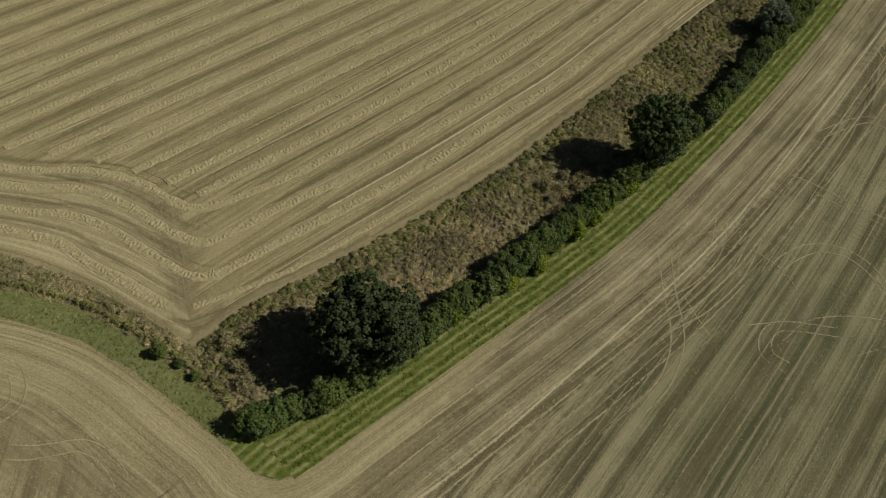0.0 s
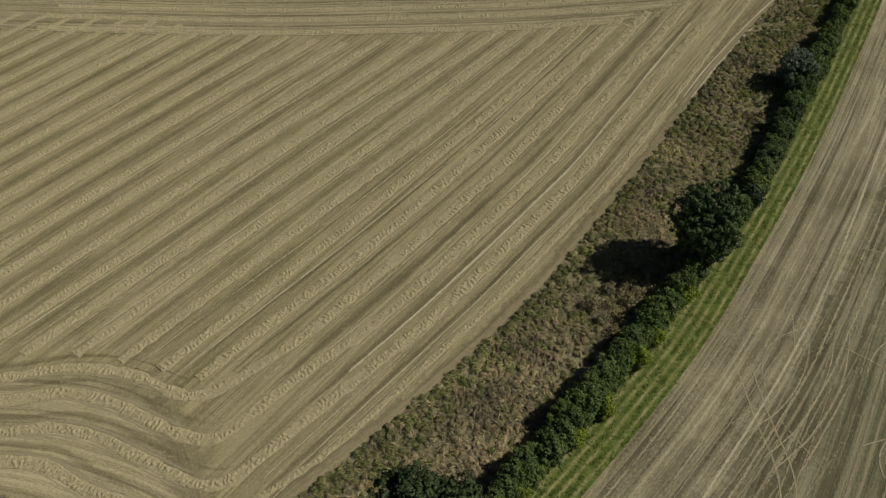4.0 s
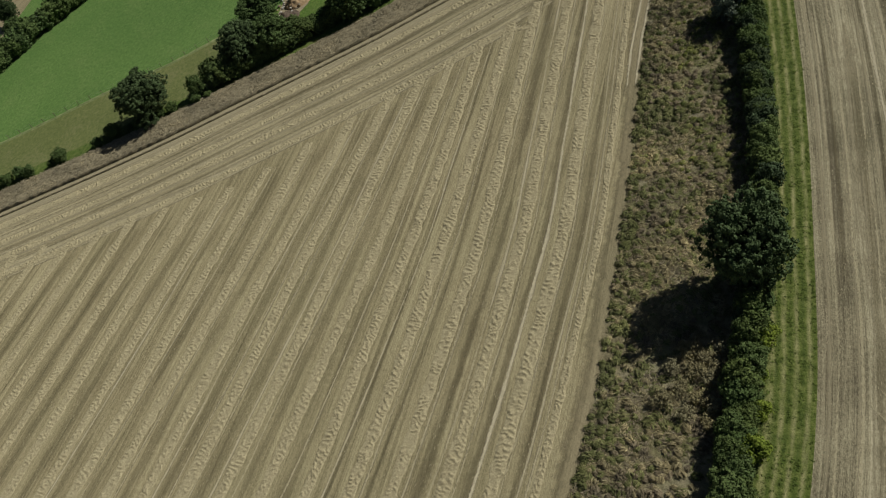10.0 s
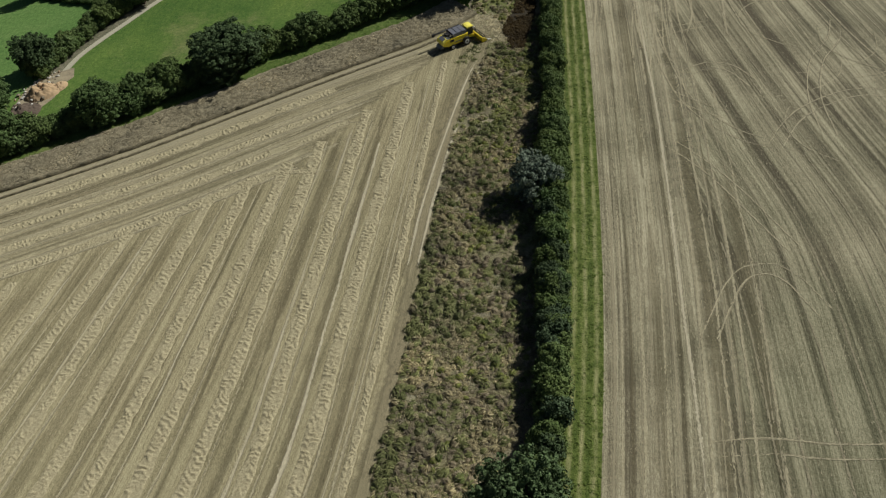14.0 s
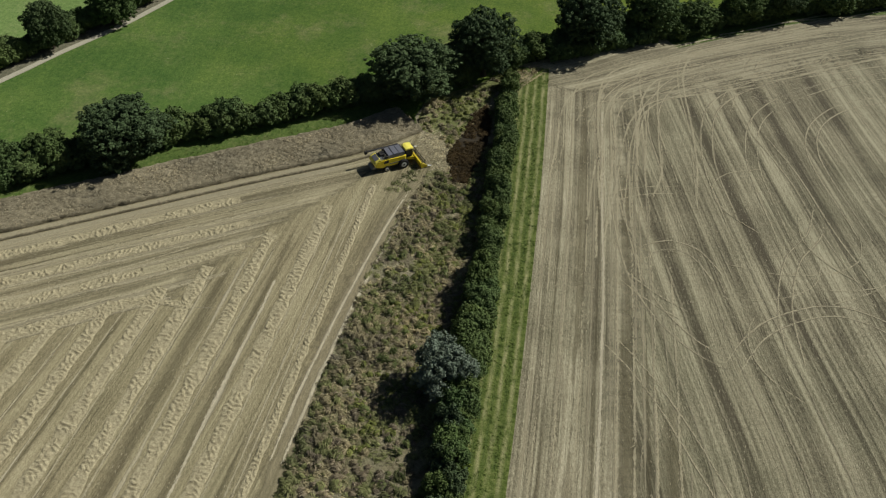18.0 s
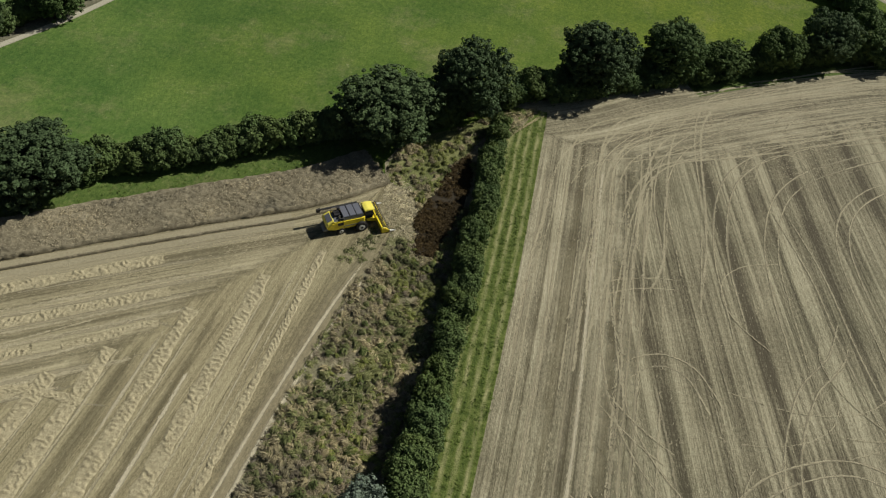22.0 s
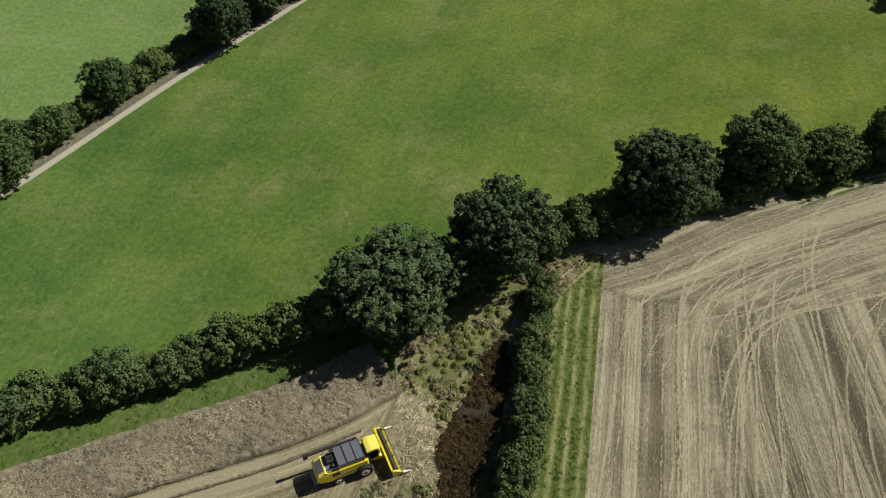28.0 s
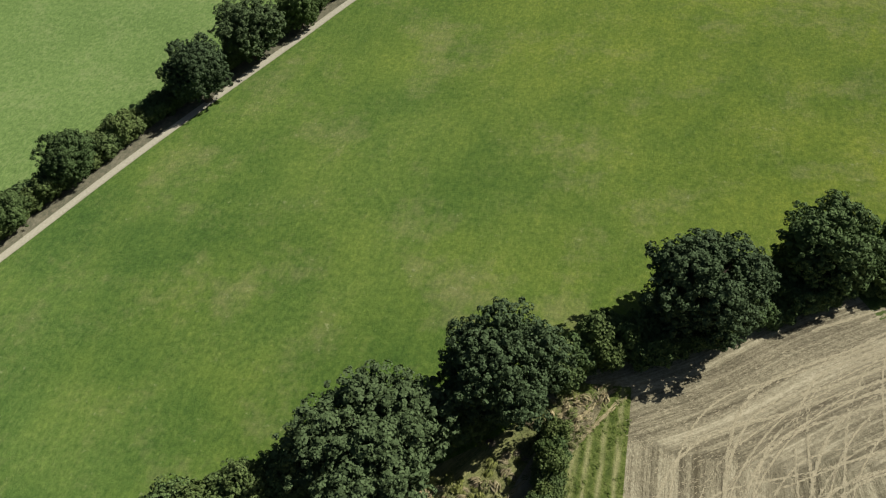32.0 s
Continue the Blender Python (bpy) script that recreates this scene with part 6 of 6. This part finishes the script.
def combine_harvester():
    c = new("combine_harvester")
    side = [(0.75, 1.15), (0.75, 2.55), (-3.6, 2.65), (-4.7, 2.45), (-5.3, 1.9), (-5.3, 1.35), (-4.2, 1.0), (-1.1, 0.95)]
    part("chassis", solid(DARK, ("prism", [(0.9, 0.7), (0.9, 2.3), (-4.9, 2.3), (-4.9, 1.0), (-3.6, 0.55)], -1.05, 1.05)), c)
    for s in (-1, 1):
        p = part("side_panel", solid(YELLOW, ("prism", side, s * 1.06, s * 1.36, 0.06), bevel=0.03), c)
        part("panel_vent", solid(DARK, ("box", (-3.2, s * 1.365, 2.1), (0.9, 0.03, 0.55))), p)
        part("panel_stripe", solid(GREY, ("box", (-1.4, s * 1.365, 1.55), (2.6, 0.03, 0.16))), p)
        part("grab_rail", solid(STEEL, ("bar", (-3.9, s * 1.3, 2.6), (-3.9, s * 1.3, 3.3), 0.03), ("bar", (-3.9, s * 1.3, 3.3), (-2.7, s * 1.3, 3.3), 0.03), ("bar", (-2.7, s * 1.3, 3.3), (-2.7, s * 1.3, 2.6), 0.03)), c)
    tank = part("grain_tank", solid(GREY, ("prism", [(0.25, 2.5), (0.45, 3.25), (-2.75, 3.25), (-2.55, 2.5)], -1.25, 1.25), bevel=0.03), c)
    for i in range(3):
        part("tank_cover", solid(TANK_GREY, ("box", (0.0 - 1.06 * i - 0.12, 0, 3.33 + 0.03 * (i % 2)), (1.0, 2.5, 0.12)), bevel=0.04), tank, "grey ribbed cover of the grain tank")
    for x in (0.38, -0.68, -1.74, -2.72):
        part("cover_rib", solid(DARK, ("box", (x, 0, 3.40), (0.06, 2.52, 0.07))), tank)
    deck = part("engine_deck", solid(GREY, ("box", (-3.6, 0, 2.6), (1.7, 2.3, 0.25)), bevel=0.03), c)
    part("engine_block", solid(DARK, ("box", (-3.35, 0.25, 2.95), (0.95, 1.1, 0.55)), ("box", (-3.1, -0.7, 2.85), (0.6, 0.5, 0.4)), ("bar", (-3.8, 0.2, 3.0), (-3.0, 0.2, 3.3), 0.22, 12), bevel=0.03), deck)
    part("air_cleaner", solid(DARK, ("bar", (-2.95, 0.85, 2.7), (-2.95, 0.85, 3.55), 0.2, 14), ("bar", (-2.95, 0.85, 3.55), (-2.95, 0.85, 3.7), 0.27, 14)), deck)
    part("exhaust_pipe", solid(STEEL, ("bar", (-3.2, -0.85, 2.7), (-3.2, -0.85, 3.5), 0.08, 10)), deck)
    hood = part("rear_hood", solid(YELLOW_PALE, ("prism", [(-3.9, 2.45), (-4.3, 2.85), (-5.2, 2.45), (-5.45, 1.9), (-5.3, 1.5), (-4.0, 1.5)], -1.3, 1.3), bevel=0.05), c)
    part("hood_screen", solid(TANK_GREY, ("box", (-4.75, 0, 2.70), (0.85, 1.7, 0.06), Matrix.Rotation(radians(-24), 4, "Y"))), hood, "grey screen set in the yellow hood")
    part("straw_chopper", solid(GREY, ("prism", [(-4.9, 1.4), (-5.5, 1.3), (-5.9, 0.85), (-5.1, 0.8)], -0.95, 0.95), bevel=0.03), c)
    cab = part("cab", solid(GLASS, ("prism", [(0.85, 1.55), (0.8, 3.2), (2.0, 3.3), (2.25, 2.3), (1.95, 1.55)], -0.85, 0.85), bevel=0.06), c, "dark tinted glass cab")
    part("cab_roof", solid(YELLOW_PALE, ("prism", [(0.65, 3.2), (0.7, 3.5), (1.3, 3.62), (2.25, 3.5), (2.4, 3.3)], -1.0, 1.0), bevel=0.07), cab, "pale yellow rounded cab roof")
    for x, y in ((0.82, -0.84), (0.82, 0.84), (2.02, -0.84), (2.02, 0.84)):
        part("cab_post", solid(DARK, ("bar", (x, y, 1.5), (x - 0.03, y, 3.25), 0.05, 8)), cab)
    for s in (-1, 1):
        part("mirror", solid(DARK, ("bar", (2.1, s * 0.9, 3.1), (2.35, s * 1.55, 3.0), 0.025, 6), ("box", (2.36, s * 1.6, 2.8), (0.06, 0.24, 0.42)), bevel=0.008), cab)
        part("work_lamp", solid(WHITE, ("box", (2.36, s * 0.6, 3.42), (0.07, 0.2, 0.12)), bevel=0.02), cab)
    part("ladder", solid(STEEL, ("bar", (1.0, 1.35, 0.5), (1.0, 1.3, 1.6), 0.03, 6), ("bar", (1.45, 1.35, 0.5), (1.45, 1.3, 1.6), 0.03, 6), *[("box", (1.22, 1.34, 0.55 + 0.27 * i), (0.45, 0.2, 0.03)) for i in range(4)]), c)
    part("platform", solid(GREY, ("box", (1.2, 1.15, 1.62), (1.3, 0.55, 0.05))), c)
    pipe = part("unloading_auger", solid(DARK, ("bar", (0.1, 1.45, 2.9), (0.1, 1.45, 3.35), 0.2, 14), ("bar", (0.15, 1.45, 3.3), (-5.6, 1.62, 3.15), 0.17, 14)), c)
    part("auger_spout", solid(RUBBER, ("prism", [(-5.5, 3.4), (-6.1, 3.3), (-6.15, 2.7), (-5.65, 2.75)], 1.4, 1.85), bevel=0.04), pipe, "black rubber spout")
    part("feeder_house", solid(YELLOW, ("prism", [(0.9, 1.0), (0.9, 1.75), (2.75, 1.05), (2.75, 0.4)], -0.65, 0.65), bevel=0.03), c)
    head = part("header", solid(YELLOW, ("prism", [(2.75, 0.25), (2.72, 1.2), (2.86, 1.25), (2.92, 0.42), (3.9, 0.2), (3.9, 0.14), (2.8, 0.14)], -3.1, 3.1)), c, "wide yellow cutting header")
    part("header_beam", solid(YELLOW, ("box", (2.78, 0, 1.25), (0.26, 6.2, 0.2)), bevel=0.03), head)
    part("header_auger", solid(STEEL, ("bar", (3.25, -3.0, 0.55), (3.25, 3.0, 0.55), 0.2, 16), *[("bar", (3.25, -2.9 + 0.3 * i, 0.55), (3.25, -2.86 + 0.3 * i, 0.55), 0.31, 16) for i in range(20)]), head)
    reel = part("reel", solid(DARK, ("bar", (3.5, -2.95, 0.95), (3.5, 2.95, 0.95), 0.07, 10)), head, "dark tined reel")
    for i in range(6):
        a = i * math.pi / 3 + 0.3
        x, z = 3.5 + 0.4 * math.cos(a), 0.95 + 0.4 * math.sin(a)
        part("reel_bat", solid(DARK, ("box", (x, 0, z), (0.05, 5.9, 0.09)), *[("bar", (x, -2.9 + 0.29 * j, z), (x + 0.02, -2.9 + 0.29 * j, z - 0.2), 0.012, 4) for j in range(21)], *[("bar", (3.5, y, 0.95), (x, y, z), 0.025, 5) for y in (-2.9, -1, 1, 2.9)]), reel)
    part("cutter_bar", solid(STEEL, ("box", (3.95, 0, 0.17), (0.1, 6.1, 0.05)), *[("prism", [(3.95, 0.16), (4.12, 0.16), (3.95, 0.2)], -3.0 + 0.15 * i, -2.94 + 0.15 * i) for i in range(41)]), head)
    for s in (-1, 1):
        part("reel_arm", solid(YELLOW, ("bar", (2.8, s * 3.08, 1.25), (3.5, s * 3.08, 0.95), 0.06, 8)), head)
        end = part("end_plate", solid(YELLOW, ("prism", [(2.75, 0.14), (2.72, 1.2), (3.3, 0.95), (4.0, 0.5), (4.1, 0.14)], s * 3.1, s * 3.18), bevel=0.01), head)
        part("crop_divider", solid(WHITE, ("bar", (4.0, s * 3.15, 0.35), (4.95, s * 3.2, 0.2), 0.16, 10, 0.03)), end, "pale pointed crop divider")
    for s in (-1, 1):
        wheel("front_wheel", c, 0.0, s * 1.5, 0.92, 0.66, s)
        wheel("rear_wheel", c, -3.15, s * 1.25, 0.58, 0.42, s)
    part("rear_axle", solid(DARK, ("box", (-3.15, 0, 0.6), (0.2, 2.3, 0.2)), ("bar", (0, -1.4, 0.92), (0, 1.4, 0.92), 0.16, 10)), c)
    part("beacon", solid(EARTH_ORANGE, ("bar", (0.9, 0.7, 3.5), (0.9, 0.7, 3.68), 0.07, 10)), c, "small orange beacon")
    return tagged(c, "yellow combine harvester with grey tank, standing on stubble", "combine harvester")


combine_harvester().matrix_basis = pose(-4.7, 217.75, 0.05, 0, 0, 36.9) @ Matrix.Diagonal((0.88, 0.9, 0.84, 1))


# ---- rubble heap, fence and bank ----
def mound(name, x, y, rx, ry, high, material, seed, label, turn=0.0):
    n = 40
    t = np.linspace(-1, 1, n)
    a, b = np.meshgrid(t, t)
    r = np.sqrt(a * a + b * b)
    z = high * np.clip(1 - r**1.6, -0.04, 1) * (0.3 + 1.1 * vnoise(a * 3 + 9, b * 3, seed)) + 0.5 * high * (1 - 0.8 * r) * vnoise(a * 8, b * 8, seed + 1) + 0.2 * high * vnoise(a * 17, b * 17, seed + 2)
    z = np.where(r > 0.98, -0.05, z)
    ob = new(name, mesh(name, np.stack([a * rx, b * ry, z], -1).reshape(-1, 3), grid_faces(n, n), material))
    ob.matrix_basis = pose(x, y, 0.03, 0, 0, turn)
    return tagged(ob, label, "soil mound")


ground_part(land("trodden_yard", [(-86.5, 196.5), (-83.8, 195), (-81.7, 197.5), (-82.4, 200.6), (-81.0, 204), (-81.3, 208.2), (-80.2, 211), (-81.6, 214.2), (-83.6, 213.2), (-86.5, 212.5), (-88.6, 207.5), (-88, 199)], 0.05, EARTH_PALE), "pale trodden earth at the end of the track")
mound("soil_mound", -84.2, 205.6, 3.4, 2.8, 1.5, EARTH_ORANGE, 81, "heap of orange-brown soil at the track's end", 20)
mound("soil_mound", -85.0, 199.4, 3.2, 3.0, 1.0, EARTH_DARK, 82, "heap of dark brown soil among trees", 50)
mound("soil_mound", -81.6, 207.6, 1.8, 1.4, 0.7, EARTH_ORANGE, 83, "small heap of orange soil beside the track", 80)
rr = random.Random(9)
for i in range(110):
    a, b = rr.random(), rr.random()
    x, y = (-87.6 + 4.0 * a, 206.5 + 6.5 * b) if i < 60 else (-89.0 + 1.8 * a, 200 + 7 * b) if i < 78 else (-87 + 5 * a, 198 + 9 * b)
    s = rr.uniform(0.25, 0.75)
    bm = bmesh.new()
    bmesh.ops.create_icosphere(bm, subdivisions=1, radius=s * 0.6)
    for vert in bm.verts:
        vert.co *= rr.uniform(0.7, 1.25)
        vert.co.z = max(vert.co.z * 0.7, -s * 0.25)
    data = bpy.data.meshes.new("rubble_block")
    bm.to_mesh(data)
    bm.free()
    data.materials.append(RUBBLE if i % 3 else (EARTH_DARK, EARTH_ORANGE, WOOD)[i // 3 % 3])
    ob = new("rubble_block", data)
    ob.matrix_basis = pose(x, y, (0.05 if i < 78 else 0.35) + s * 0.24, 0, 0, 360 * a)
    tagged(ob, "broken pale concrete block dumped beside the track" if i % 3 else "clod of soil or broken wood in the dumped heap", "rubble", group="dumped rubble")

FENCE = [(-200, 146), (-162.5, 165.5), (-145, 174), (-126.4, 184), (-113.1, 190.1), (-99.6, 198.8), (-94, 202)]
q, n, s = curve_of(FENCE, 0.8)
u = np.linspace(-1, 1, 7)
uu, ss = np.meshgrid(u, s)
z = 0.26 * (1 - uu**2) * (0.7 + 0.6 * vnoise(ss * 0.8, uu * 2, 91)) - 0.02
bank = np.stack([q[:, 0][:, None] + n[:, 0][:, None] * uu * 0.55, q[:, 1][:, None] + n[:, 1][:, None] * uu * 0.55, z], -1).reshape(-1, 3)
ground_part(new("grass_bank", mesh("grass_bank", bank, grid_faces(len(s), 7), BANK)), "low grassy bank along the pasture fence")
fence = tagged(new("fence"), "weathered post and wire fence on a grassy bank", "fence")
q, n, s = curve_of(FENCE, 3.0)
post = solid(WOOD, ("bar", (0, 0, 0), (0, 0, 1.25), 0.06, 7, 0.05))
for x, y in q:
    part("post", post, fence, at=pose(x, y, 0.2))
for z in (0.75, 1.0, 1.35):
    wire = bpy.data.meshes.new("wire")
    pts = [(x, y, z + 0.0) for x, y in q]
    bm = bmesh.new()
    for a, b in zip(pts, pts[1:]):
        r = bmesh.ops.create_cone(bm, cap_ends=False, segments=3, radius1=0.008, radius2=0.008, depth=(Vector(b) - Vector(a)).length)
        bmesh.ops.transform(bm, matrix=Matrix.Translation((Vector(a) + Vector(b)) / 2) @ (Vector(b) - Vector(a)).to_track_quat("Z", "Y").to_matrix().to_4x4(), verts=r["verts"])
    bm.to_mesh(wire)
    bm.free()
    wire.materials.append(STEEL)
    part("wire", wire, fence)


# ---- far buildings ----
def shed(x, y, turn, words):
    """A small building with a pitched roof, a door and two windows."""
    s = tagged(new("shed"), words, "shed")
    w = part("wall", solid(WHITE, ("prism", [(-1.7, 0), (1.7, 0), (1.7, 2.3), (0, 3.3), (-1.7, 2.3)], -2.4, 2.4)), s)
    for side in (-1, 1):
        part("roof_slope", solid(GREY, ("box", (side * 0.95, 0, 2.86), (2.3, 5.2, 0.12), Matrix.Rotation(side * radians(30.5), 4, "Y"))), s, "grey roof slope")
        pane = part("window", solid(WOOD, ("box", (1.72, side * 1.4, 1.5), (0.08, 0.9, 0.8)), bevel=0.01), w)
        part("pane", solid(GLASS, ("box", (1.765, side * 1.4, 1.5), (0.02, 0.76, 0.66))), pane)
    door = part("door", solid(WOOD, ("box", (1.73, 0, 1.0), (0.08, 0.9, 2.0)), bevel=0.01), w)
    part("handle", solid(STEEL, ("bar", (1.8, 0.33, 1.0), (1.8, 0.33, 1.12), 0.02)), door)
    s.matrix_basis = pose(x, y, 0.0, 0, 0, turn)
    return s


shed(-170.4, 221.6, -30, "small white-walled shed with a grey roof among far trees")
shed(-121.4, 311.4, -20, "white shed with a grey roof behind a far hedge")
